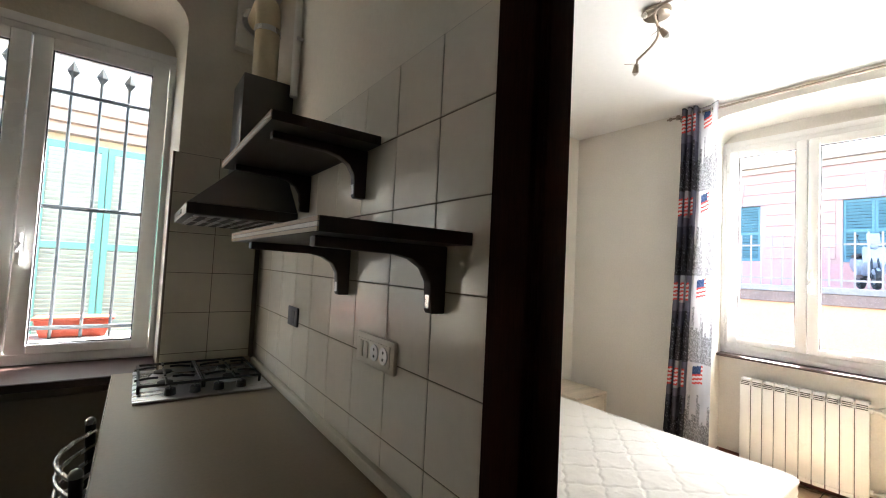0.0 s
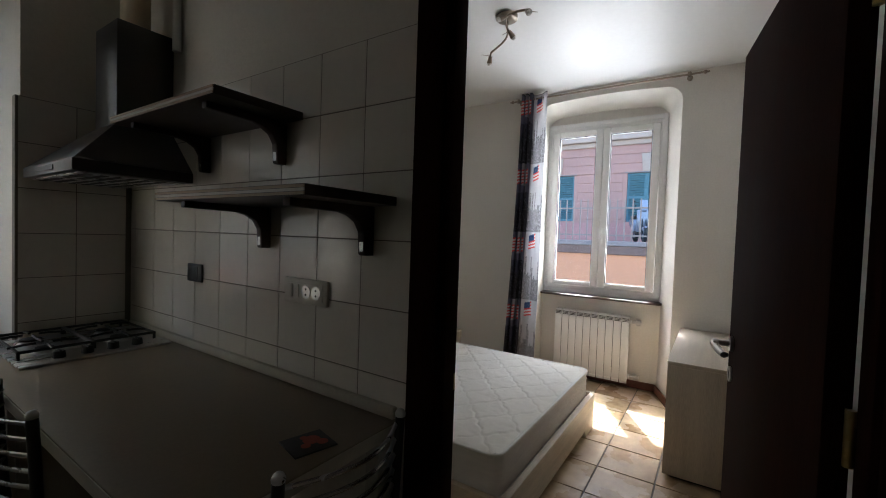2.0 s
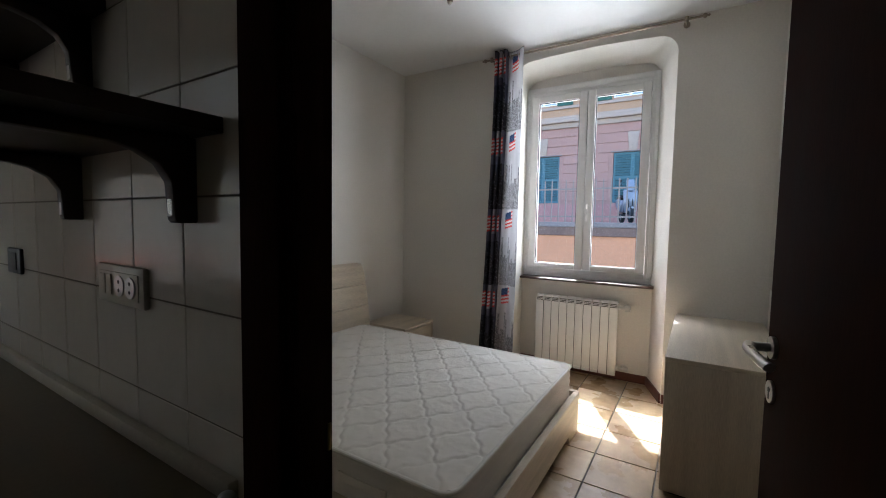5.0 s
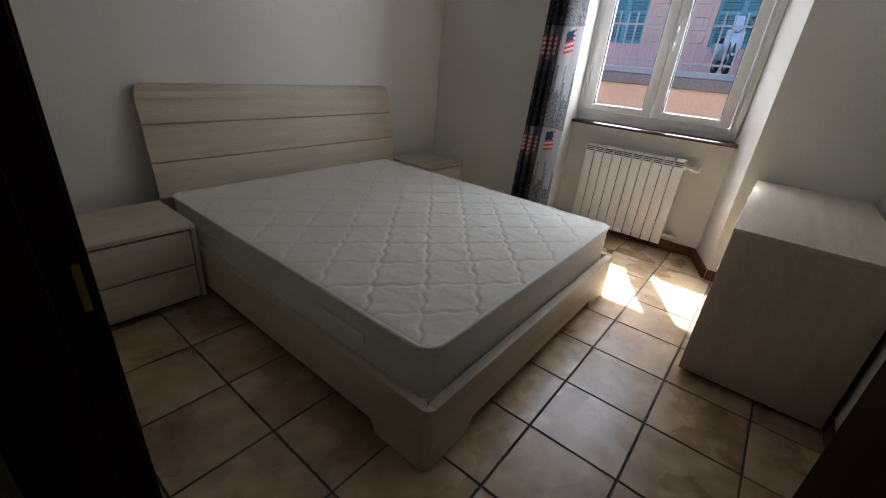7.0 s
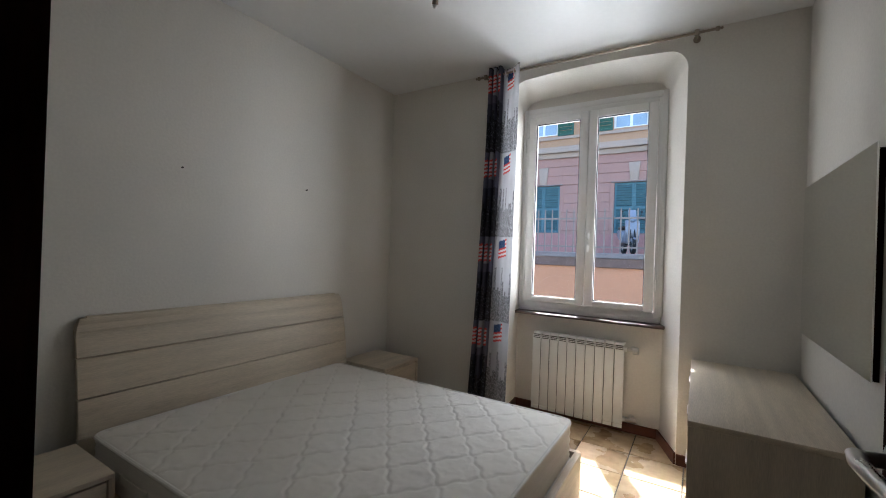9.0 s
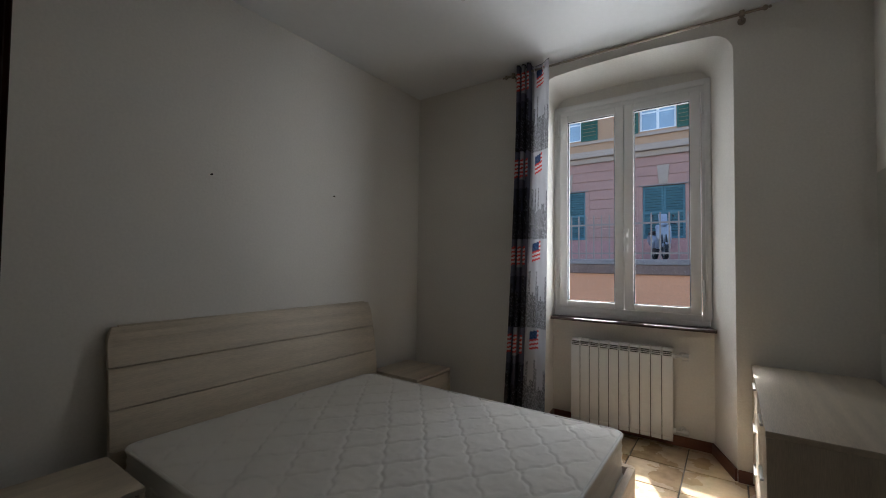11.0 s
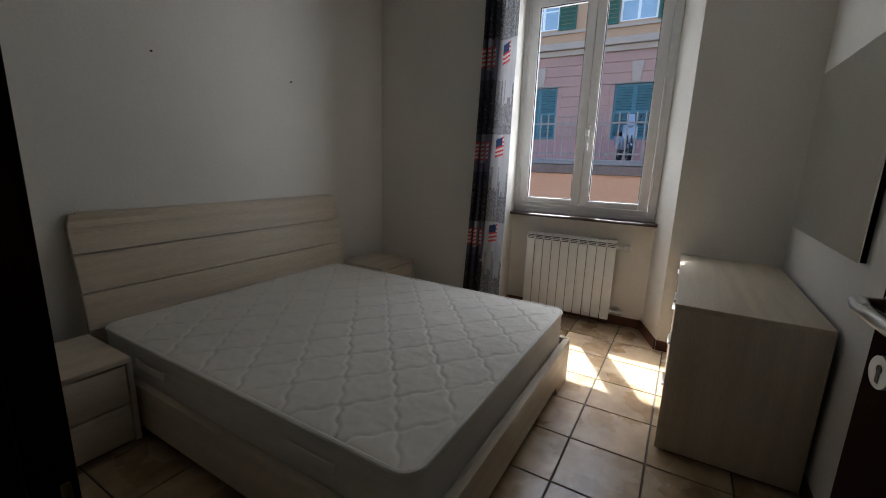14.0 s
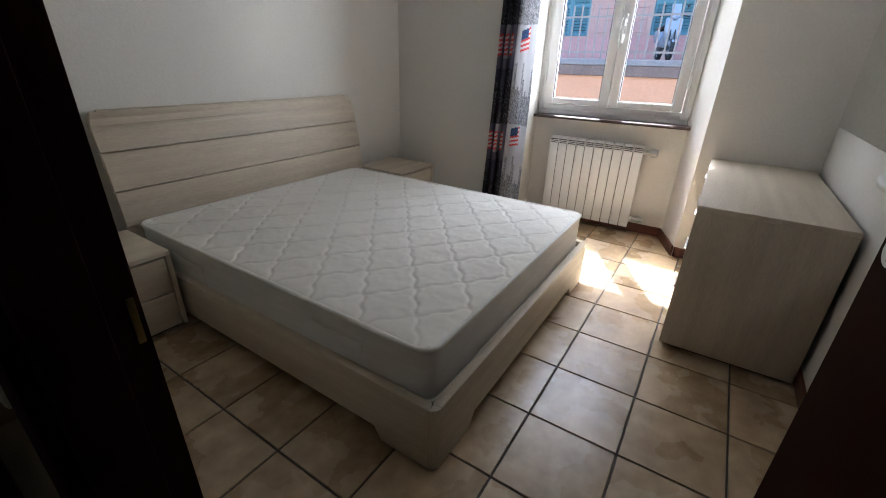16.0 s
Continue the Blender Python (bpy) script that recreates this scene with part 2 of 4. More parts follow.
def tube(bm, pts, r, seg=8, ry=None):
    """A round or oval bar swept along points."""
    pts = [Vector(p) for p in pts]
    rings = []
    for i, p in enumerate(pts):
        d = (pts[min(i + 1, len(pts) - 1)] - pts[max(i - 1, 0)]).normalized()
        q = d.to_track_quat("Z", "Y")
        rings.append([bm.verts.new(p + q @ Vector((r * math.cos(a), (ry or r) * math.sin(a), 0))) for a in (2 * math.pi * k / seg for k in range(seg))])
    for a, b in zip(rings, rings[1:]):
        for k in range(seg):
            bm.faces.new((a[k], a[(k + 1) % seg], b[(k + 1) % seg], b[k]))
    bm.faces.new(rings[0][::-1]), bm.faces.new(rings[-1])
    return bm


def prism(outline, to3, depth, bm=None, taper=None):
    """An outline in two dimensions, made solid: to3(u, v, w) places it, w from 0 to depth."""
    bm = bm or bmesh.new()
    a = [bm.verts.new(to3(u, v, 0)) for u, v in outline]
    b = [bm.verts.new(to3(*(taper(u, v) if taper else (u, v)), depth)) for u, v in outline]
    bm.faces.new(a[::-1]), bm.faces.new(b)
    n = len(a)
    for i in range(n):
        bm.faces.new((a[i], a[(i + 1) % n], b[(i + 1) % n], b[i]))
    bmesh.ops.recalc_face_normals(bm, faces=bm.faces[:])
    return bm


def pierced(outer, holes, to3, depth, taper=None):
    """A wall with openings: outer outline and hole outlines, made solid; taper moves a hole's far rim."""
    bm = bmesh.new()
    edges, loops = [], []
    for k, loop in enumerate([outer, *holes]):
        vs = [bm.verts.new(to3(u, v, 0)) for u, v in loop]
        loops.append((k, loop, vs))
        edges += [bm.edges.new((vs[i], vs[(i + 1) % len(vs)])) for i in range(len(vs))]
    bmesh.ops.triangle_fill(bm, use_beauty=True, edges=edges)
    front = bm.faces[:]
    far = {}
    for k, loop, vs in loops:
        for (u, v), w in zip(loop, vs):
            far[w] = bm.verts.new(to3(*(taper(u, v) if taper and k else (u, v)), depth))
    for f in front:
        bm.faces.new([far[v] for v in reversed(f.verts[:])])
    for k, loop, vs in loops:
        for i in range(len(vs)):
            a, b = vs[i], vs[(i + 1) % len(vs)]
            bm.faces.new((a, b, far[b], far[a]))
    bmesh.ops.recalc_face_normals(bm, faces=bm.faces[:])
    return bm


def arch(u0, u1, v0, v1, r, rise=0.0, n=6):
    """A rectangle whose upper corners are rounded, with a slight rise between them."""
    pts = [(u0, v0), (u1, v0)]
    pts += [(u1 - r + r * math.cos(a), v1 - r + r * math.sin(a)) for a in (k * math.pi / 2 / n for k in range(n + 1))]
    mid = (u0 + u1) / 2
    pts += [(mid + (u1 - r - mid) * s, v1 + rise * (1 - s * s)) for s in (0.6, 0.2, -0.2, -0.6)]
    pts += [(u0 + r - r * math.cos(a), v1 - r + r * math.sin(a)) for a in (math.pi / 2 - k * math.pi / 2 / n for k in range(n + 1))]
    return pts


def solid(name, bm, material, smooth=False):
    me = bpy.data.meshes.new(name)
    bm.normal_update()
    bm.to_mesh(me)
    bm.free()
    me.materials.append(material)
    if smooth:
        me.polygons.foreach_set("use_smooth", [True] * len(me.polygons))
        me.set_sharp_from_angle(angle=radians(40))
    return new(name, me)


def part(name, bm, material, parent, label="", smooth=True):
    """One mesh under a thing, or under a part of it."""
    ob = solid(name, bm, material, smooth)
    ob.parent = parent
    if parent.type == "EMPTY":
        ob.matrix_parent_inverse = parent.matrix_basis.inverted()
    return tagged(ob, label)


def thing(name, label, category, at=(0, 0, 0), group=""):
    ob = new(name)
    ob.empty_display_size = 0.1
    ob.matrix_basis = Matrix.Translation(at)
    return tagged(ob, label, category, group)


def struct(name, bm, material, label, category="wall", smooth=False):
    return tagged(solid(name, bm, material, smooth), label, category, "", "structure")


def pieces(name, bm, material, parent, places):
    """Alike pieces of the setting on one mesh."""
    me = bpy.data.meshes.new(name)
    bm.normal_update()
    bm.to_mesh(me)
    bm.free()
    me.materials.append(material)
    for p in places:
        ob = new(name, me)
        ob.parent = parent
        ob.location = p


# ---- setting: bedroom and kitchen shells ----
H = 2.905
floor = struct("floor", boxes(((-3.16, -3.2, -0.12), (0.40, 0.05, -0.008))), GROUT, "dark grout bed of the bedroom floor", "floor")
floor_kitchen = struct("floor_kitchen", boxes(((-6.3, -4.5, -0.12), (-3.16, 0.2, -0.008))), GROUT, "dark grout bed of the kitchen floor", "floor")
struct("ceiling", boxes(((-3.095, -3.14, H), (0.0, 0.0, H + 0.15))), CEILING, "white painted bedroom ceiling with a faint sheen", "ceiling")
struct("ceiling_kitchen", boxes(((-6.3, -4.5, H), (-3.16, -0.19, H + 0.15))), CEILING, "white painted kitchen ceiling", "ceiling")
struct("wall_north", boxes(((-3.095, 0.0, -0.1), (0.9, 0.2, H + 0.15))), PLASTER, "off-white plaster wall behind the bed")
struct("wall_south", boxes(((-3.095, -3.34, -0.1), (0.9, -3.14, H + 0.15))), PLASTER, "off-white plaster wall with the mirror")
struct("wall_kitchen_south", boxes(((-6.3, -4.7, -0.1), (-3.16, -4.5, H + 0.15))), PLASTER_K, "cream plaster kitchen wall")
struct("wall_kitchen_west", boxes(((-6.5, -4.7, -0.1), (-6.3, 0.6, H + 0.15))), PLASTER_K, "cream plaster kitchen wall")

DOOR0, DOOR1, DOOR_H = -3.035, -2.181, 2.125
partition = struct("wall_partition", pierced([(-4.5, -0.1), (0.2, -0.1), (0.2, H + 0.15), (-4.5, H + 0.15)],
                   [[(DOOR0, -0.05), (DOOR1, -0.05), (DOOR1, DOOR_H), (DOOR0, DOOR_H)]], lambda u, v, w: (-3.16 + w, u, v), 0.065),
                   PLASTER_K, "cream plaster partition between kitchen and bedroom")

# window wall of the bedroom: a deep niche with rounded upper corners runs down to the floor
NY0, NY1, NTOP = -2.515, -1.26, 2.80


def niche_taper(u, v):
    return (-1.80 + (u + 1.8875) * 0.92, v * 0.985 if v > 0.1 else v)


struct("wall_east", pierced([(-3.14, -0.1), (0.0, -0.1), (0.0, H + 0.15), (-3.14, H + 0.15)], [arch(NY0, NY1, -0.05, NTOP, 0.13, 0.02)],
       lambda u, v, w: (w, u, v), 0.40, niche_taper), PLASTER, "off-white plaster wall with a deep rounded window niche", "wall", True)
struct("wall_east_outer", pierced([(-3.14, -0.1), (0.0, -0.1), (0.0, H + 0.4), (-3.14, H + 0.4)], [[(-2.40, 0.93), (-1.10, 0.93), (-1.10, 2.695), (-2.40, 2.695)]],
       lambda u, v, w: (0.475 + w, u, v), 0.40), PLASTER, "outer skin of the house wall round the window")
struct("wall_under_window", boxes(((0.355, -2.50, -0.05), (0.475, -1.10, 0.848))), PLASTER, "plaster breast below the bedroom window")
struct("wall_over_window", boxes(((0.401, -3.14, 2.665), (0.475, 0.0, H + 0.1)), ((0.401, -3.14, 0.8705), (0.475, -2.37, 2.665)), ((0.401, -1.225, 0.8705), (0.475, 0.0, 2.665))),
       PLASTER, "plaster round the bedroom window frame")
sill = struct("window_sill_bedroom", sbox((0.265, -2.41, 0.8485), (0.474, -1.20, 0.870), 0.004), SILL_STONE, "dark brown polished window sill board", "sill")

# kitchen window wall
KX0, KX1 = -4.82, -3.575


def kniche_taper(u, v):
    return (-4.19 + (u + 4.19) * 0.955, v * 0.985 if v > 0.1 else v)


struct("wall_kitchen_north", pierced([(-6.3, -0.1), (-3.16, -0.1), (-3.16, H + 0.15), (-6.3, H + 0.15)], [arch(KX0, KX1, -0.05, 2.79, 0.15, 0.02)],
       lambda u, v, w: (u, -0.19 + w, v), 0.36, kniche_taper), PLASTER_K, "cream plaster wall with a deep arched window niche", "wall", True)
struct("wall_kitchen_outer", pierced([(-6.3, -0.1), (-3.16, -0.1), (-3.16, H + 0.4), (-6.3, H + 0.4)], [[(-4.77, 0.93), (-3.61, 0.93), (-3.61, 2.58), (-4.77, 2.58)]],
       lambda u, v, w: (u, 0.245 + w, v), 0.10), BEIGE, "outer skin of the house wall round the kitchen window")
struct("wall_over_kitchen_window", boxes(((-6.3, 0.171, 2.592), (-3.16, 0.245, H + 0.1)), ((-6.3, 0.171, 0.0), (-4.805, 0.245, 2.592)), ((-3.577, 0.171, 0.0), (-3.16, 0.245, 2.592))),
       PLASTER_K, "plaster round the kitchen window frame")
struct("wall_under_kitchen_window", boxes(((-4.80, -0.06, -0.05), (-3.6, 0.245, 0.86))), PLASTER_K, "plaster breast below the kitchen window")
struct("window_sill_kitchen", sbox((-4.85, -0.225, 0.862), (-3.60, 0.168, 0.90), 0.006), SILL_STONE, "brown wooden kitchen window sill", "sill")


# ---- windows ----
def window(name, label, place):
    """Two white casements in a frame; place(u, d, z) sets u across from the centre, d outward."""
    def b(bm, u0, u1, d0, d1, z0, z1):
        pts = [place(u, d, z) for u in (u0, u1) for d in (d0, d1) for z in (z0, z1)]
        box(bm, [min(p[i] for p in pts) for i in range(3)], [max(p[i] for p in pts) for i in range(3)])

    at = place(0, 0.04, 0.908)
    win = tagged(thing(name, label, "window", at), kind="structure")
    bm = bmesh.new()
    for u0, u1, z0, z1 in ((-0.57, -0.525, 0.908, 2.665), (0.525, 0.57, 0.908, 2.665), (-0.5248, 0.5248, 0.908, 0.953), (-0.5248, 0.5248, 2.60, 2.665)):
        b(bm, u0, u1, 0.0, 0.07, z0, z1)
    b(bm, -0.57, 0.57, 0.008, 0.07, 0.8706, 0.9078)
    for u0, u1, z0, z1 in ((-0.585, -0.548, 0.93, 2.68), (0.548, 0.585, 0.93, 2.68), (-0.5478, 0.5478, 2.632, 2.68)):
        b(bm, u0, u1, -0.012, -0.0005, z0, z1)
    part("window_frame", soft(bm, 0.004), WHITE_PVC, win)
    for s in (-1, 1):
        bm = bmesh.new()
        i0, i1 = (0.003, 0.521)
        for u0, u1, z0, z1 in ((i0, i0 + 0.068, 0.957, 2.596), (i1 - 0.068, i1, 0.957, 2.596), (i0 + 0.0682, i1 - 0.0682, 0.957, 1.005), (i0 + 0.0682, i1 - 0.0682, 2.535, 2.596)):
            b(bm, s * u0, s * u1, -0.018, 0.05, z0, z1)
        sash = part("sash", soft(bm, 0.006), WHITE_PVC, win)
        bm = bmesh.new()
        g0, g1 = i0 + 0.068, i1 - 0.068
        for u0, u1, z0, z1 in ((g0, g0 + 0.005, 1.005, 2.535), (g1 - 0.005, g1, 1.005, 2.535), (g0, g1, 1.005, 1.010), (g0, g1, 2.530, 2.535)):
            b(bm, s * u0, s * u1, -0.008, 0.004, z0, z1)
        part("gasket", bm, GASKET, sash)
        bm = bmesh.new()
        b(bm, s * (g0 - 0.01), s * (g1 + 0.01), 0.012, 0.016, 0.998, 2.542)
        part("pane", bm, GLASS, sash).visible_shadow = False
        for z in (1.12, 2.42):
            bm = bmesh.new()
            rod(bm, place(s * 0.53, -0.018, z), place(s * 0.53, -0.018, z + 0.09), 0.008, 10)
            part("hinge", bm, WHITE_PVC, sash)
    bm = bmesh.new()
    b(bm, 0.008, 0.036, -0.026, -0.018, 1.44, 1.60)
    soft(bm, 0.004)
    rod(bm, place(0.022, -0.026, 1.555), place(0.022, -0.055, 1.555), 0.012)
    tube(bm, [place(0.022, -0.055, 1.565), place(0.022, -0.058, 1.52), place(0.022, -0.056, 1.47), place(0.022, -0.050, 1.41)], 0.014, 10, 0.010)
    part("window_handle", bm, WHITE_PVC, win)
    return win


window("window_1", "white two-casement bedroom window with clear panes", lambda u, d, z: (0.385 + d, -1.797 - u, z))
window("window_2", "white two-casement kitchen window with clear panes", lambda u, d, z: (-4.19 + u * 1.07, 0.155 + d, 0.908 + (z - 0.908) * 0.957))

# ---- door ----
frame_ob = tagged(thing("door_frame", "dark-stained wooden door frame with plain casing", "door frame", (-3.13, -2.2, 0)), kind="structure")
for name, pair in (("jamb", ((-3.172, DOOR1 - 0.0005, 0), (-3.0955, DOOR1 - 0.024, DOOR_H - 0.026))), ("jamb", ((-3.172, DOOR0 + 0.0005, 0), (-3.0955, DOOR0 + 0.024, DOOR_H - 0.026))),
                   ("head", ((-3.172, DOOR0, DOOR_H - 0.0255), (-3.0955, DOOR1, DOOR_H))),
                   ("casing", ((-3.186, DOOR1 - 0.012, 0), (-3.1605, DOOR1 + 0.081, DOOR_H + 0.09))), ("casing", ((-3.186, DOOR0 + 0.012, 0), (-3.1605, DOOR0 - 0.10, DOOR_H + 0.09))),
                   ("casing", ((-3.186, DOOR0 + 0.0125, DOOR_H - 0.012), (-3.1605, DOOR1 - 0.0125, DOOR_H + 0.09))),
                   ("casing", ((-3.0945, DOOR1 + 0.02, 0), (-3.087, DOOR1 + 0.075, DOOR_H + 0.075))), ("casing", ((-3.0945, DOOR0 - 0.02, 0), (-3.087, DOOR0 - 0.075, DOOR_H + 0.075))),
                   ("casing", ((-3.0945, DOOR0 - 0.0195, DOOR_H + 0.02), (-3.087, DOOR1 + 0.0195, DOOR_H + 0.075))),
                   ("stop", ((-3.172, DOOR1 - 0.0245, 0), (-3.125, DOOR1 - 0.036, DOOR_H - 0.03)))):
    lo = [min(a, c) for a, c in zip(*pair)]
    hi = [max(a, c) for a, c in zip(*pair)]
    part(name, sbox(lo, hi, 0.003), DARK_WOOD, frame_ob)
part("strike_plate", sbox((-3.107, DOOR1 - 0.0265, 1.01), (-3.101, DOOR1 - 0.0238, 1.055), 0.0008), BRASS, frame_ob, "worn brass strike plate")

# the leaf stands open into the bedroom
HINGE = Vector((-3.088, DOOR0 + 0.027, 0.0))
LEAF = Matrix.Translation(HINGE) @ Matrix.Rotation(radians(DOOR_ANGLE), 4, "Z")
door = thing("door_1", "dark-stained wooden door leaf standing open into the bedroom", "door", (0, 0, 0))
tagged(door, kind="structure")
part("leaf", sbox((0.0, -0.0, 0.008), (0.805, 0.042, 2.095), 0.003), DARK_WOOD, door)
for side, y in ((1, 0.042), (-1, 0.0)):
    bm = rod(bmesh.new(), (0.755, y, 1.10), (0.755, y + side * 0.009, 1.10), 0.026, 24)
    rod(bm, (0.755, y + side * 0.009, 1.10), (0.755, y + side * 0.05, 1.10), 0.011, 14)
    tube(bm, [(0.758, y + side * 0.048, 1.102), (0.73, y + side * 0.056, 1.10), (0.69, y + side * 0.056, 1.096), (0.655, y + side * 0.05, 1.090), (0.630, y + side * 0.042, 1.086)], 0.013, 12, 0.010)
    part("door_handle", bm, SATIN, door, "satin nickel lever handle")
    bm = bmesh.new()
    rod(bm, (0.755, y, 0.995), (0.755, y + side * 0.006, 0.995), 0.026, 24)
    esc = part("escutcheon", bm, SATIN, door, "round satin nickel keyhole plate")
    bm = rod(bmesh.new(), (0.755, y + side * 0.005, 1.0), (0.755, y + side * 0.0068, 1.0), 0.007, 14)
    box(bm, (0.751, min(y + side * 0.005, y + side * 0.0067), 0.978), (0.759, max(y + side * 0.005, y + side * 0.0067), 1.0))
    part("keyhole", bm, BLACK, esc)
for z in (0.25, 1.06, 1.85):
    part("hinge", rod(bmesh.new(), (-0.006, 0.005, z), (-0.006, 0.005, z + 0.10), 0.008, 12), BRASS, door)
part("latch_plate", sbox((0.804, 0.011, 0.98), (0.8065, 0.031, 1.16), 0.0008), SATIN, door)
door.matrix_basis = LEAF


# ---- baseboards ----
def board(name, lo, hi):
    struct(name, sbox(lo, hi, 0.004), BASE_WOOD, "reddish-brown wooden baseboard", "baseboard")


board("baseboard_north", (-3.076, -0.012, 0), (-0.013, -0.0005, 0.075))
board("baseboard_east", (-0.012, -1.25, 0), (-0.0005, -0.0005, 0.075))
board("baseboard_east_south", (-0.012, -3.127, 0), (-0.0005, NY0 - 0.002, 0.075))
board("baseboard_niche", (0.342, -2.385, 0), (0.3545, -1.225, 0.075))
for nm, ya, yb in (("baseboard_niche_side", NY0 + 0.001, -2.385), ("baseboard_niche_far_side", NY1 - 0.001, -1.23)):
    sg = 1 if ya < -2 else -1
    struct(nm, prism([(0.0, ya), (0.342, yb), (0.342, yb + sg * 0.013), (0.0, ya + sg * 0.013)], lambda u, v, w: (u, v, w), 0.075), BASE_WOOD, "reddish-brown wooden baseboard", "baseboard")
board("baseboard_south", (-3.076, -3.1395, 0), (-0.013, -3.128, 0.075))


# ---- bed ----
BX0, BX1, BY = -2.426, -0.757, -2.076
RW, RC = 0.036, 0.034
bed = thing("bed", "bleached oak double bed frame with a curved plank headboard", "bed", (-1.58, -1.05, 0))
RT, RB = 0.262, 0.055


def rail_outline(a, b, leg=0.23):
    return [(a, 0), (a + leg, 0), (a + leg + 0.03, RB), (b - leg - 0.03, RB), (b - leg, 0), (b, 0), (b, RT), (a, RT)]


part("side_rail", soft(prism(rail_outline(BY + RC + 0.0005, -0.16, 0.20), lambda u, v, w: (BX0 + w, u, v), RW), 0.003), OAK_Y, bed)
part("side_rail", soft(prism(rail_outline(BY + RC + 0.0005, -0.16, 0.20), lambda u, v, w: (BX1 - RW + w, u, v), RW), 0.003), OAK_Y, bed)
part("foot_rail", soft(prism(rail_outline(BX0 + RC + 0.0005, BX1 - RC - 0.0005, 0.20), lambda u, v, w: (u, BY + w, v), RW), 0.003), OAK_X, bed)
for cx, sg in ((BX0 + RC, -1), (BX1 - RC, 1)):
    arc = [radians(90 * k / 8) for k in range(9)]
    post = [(cx + sg * RC * math.sin(a), BY + RC - RC * math.cos(a)) for a in arc] + [(cx + sg * (RC - RW), BY + RC), (cx + sg * (RC - RW), BY + RW), (cx, BY + RW)]
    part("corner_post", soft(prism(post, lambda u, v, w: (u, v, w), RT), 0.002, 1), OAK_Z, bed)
# Shade between rails and mattress is put into the base's colour.
part("slat_base", boxes(((BX0 + RW + 0.001, BY + RW + 0.001, 0.19), (BX1 - RW - 0.001, -0.17, 0.215))), GAP, bed, "slatted base under the mattress, near-black for the shade there")


def hb_y(z):
    return -0.03 - 0.115 * (1 - (min(z, 0.982) / 0.982) ** 2.2)


HBX0, HBX1 = -2.428, -0.665
for z0, z1 in ((0.0, 0.412), (0.416, 0.598), (0.602, 0.790), (0.794, 0.982)):
    zs = [z0 + (z1 - z0) * k / 6 for k in range(7)]
    outline = [(hb_y(z), z) for z in zs] + [(hb_y(z) + 0.028, z) for z in reversed(zs)]
    hb = prism(outline, lambda u, v, w: (HBX0 + w, u, v), HBX1 - HBX0)
    if z1 > 0.9:
        for v in hb.verts:
            t = max(0.0, (v.co.z - 0.90) / 0.082)
            v.co.x += (0.022 if v.co.x < -1.5 else -0.022) * t * t
    part("headboard_plank", soft(hb, 0.0025, 1), OAK_X, bed)

part("back_panel", sbox((HBX0 + 0.05, -0.022, 0.30), (HBX1 - 0.055, -0.003, 0.990), 0.002), OAK_X, bed)

# ---- mattress: quilted top, soft rim, handles ----
MX0, MX1, MY0, MY1, MZ0, MZ1 = -2.388, -0.785, -2.025, -0.155, 0.216, 0.448
mattress = thing("mattress", "bare white quilted mattress lying in the bed frame", "mattress", ((MX0 + MX1) / 2, (MY0 + MY1) / 2, MZ0))


def rounded(x0, x1, y0, y1, r, n=6):
    out = []
    for cx, cy, a0 in ((x1 - r, y1 - r, 0), (x0 + r, y1 - r, 90), (x0 + r, y0 + r, 180), (x1 - r, y0 + r, 270)):
        out += [(cx + r * math.cos(radians(a0 + 90 * k / n)), cy + r * math.sin(radians(a0 + 90 * k / n))) for k in range(n + 1)]
    return out


def quilt():
    nx, ny = 216, 252
    bm = bmesh.new()
    grid = []
    for j in range(ny + 1):
        row = []
        for i in range(nx + 1):
            x, y = MX0 + 0.008 + (MX1 - MX0 - 0.016) * i / nx, MY0 + 0.008 + (MY1 - MY0 - 0.016) * j / ny
            r = 0.065
            cx, cy = min(max(x, MX0 + r), MX1 - r), min(max(y, MY0 + r), MY1 - r)
            d = math.hypot(x - cx, y - cy)
            if d > r - 0.008 and abs(x - cx) > 0 and abs(y - cy) > 0:
                x, y = cx + (x - cx) * (r - 0.008) / d, cy + (y - cy) * (r - 0.008) / d
            a, c = x / 0.30, y / 0.25
            a, c = a + 0.05 * noise.noise((x * 2.3, y * 2.3, 1.0)), c + 0.05 * noise.noise((x * 2.3, y * 2.3, 9.0))
            u = a + c + 0.032 * math.sin(2 * math.pi * (a - c) * 2)
            v = a - c + 0.032 * math.sin(2 * math.pi * (a + c) * 2)
            d1 = min(abs(u - round(u)), abs(v - round(v))) * 0.19
            edge = min(x - MX0, MX1 - x, y - MY0, MY1 - y)
            z = MZ1 - 0.006 * math.exp(-(d1 / 0.0065) ** 2) - 0.012 * math.exp(-edge / 0.02)
            z += 0.005 * noise.noise((x * 6, y * 6, 0)) + 0.002 * noise.noise((x * 17, y * 17, 5)) + 0.0015 * noise.noise((x * 40, y * 40, 3))
            row.append(bm.verts.new((x, y, z)))
        grid.append(row)
    for j in range(ny):
        for i in range(nx):
            bm.faces.new((grid[j][i], grid[j][i + 1], grid[j + 1][i + 1], grid[j + 1][i]))
    return bm


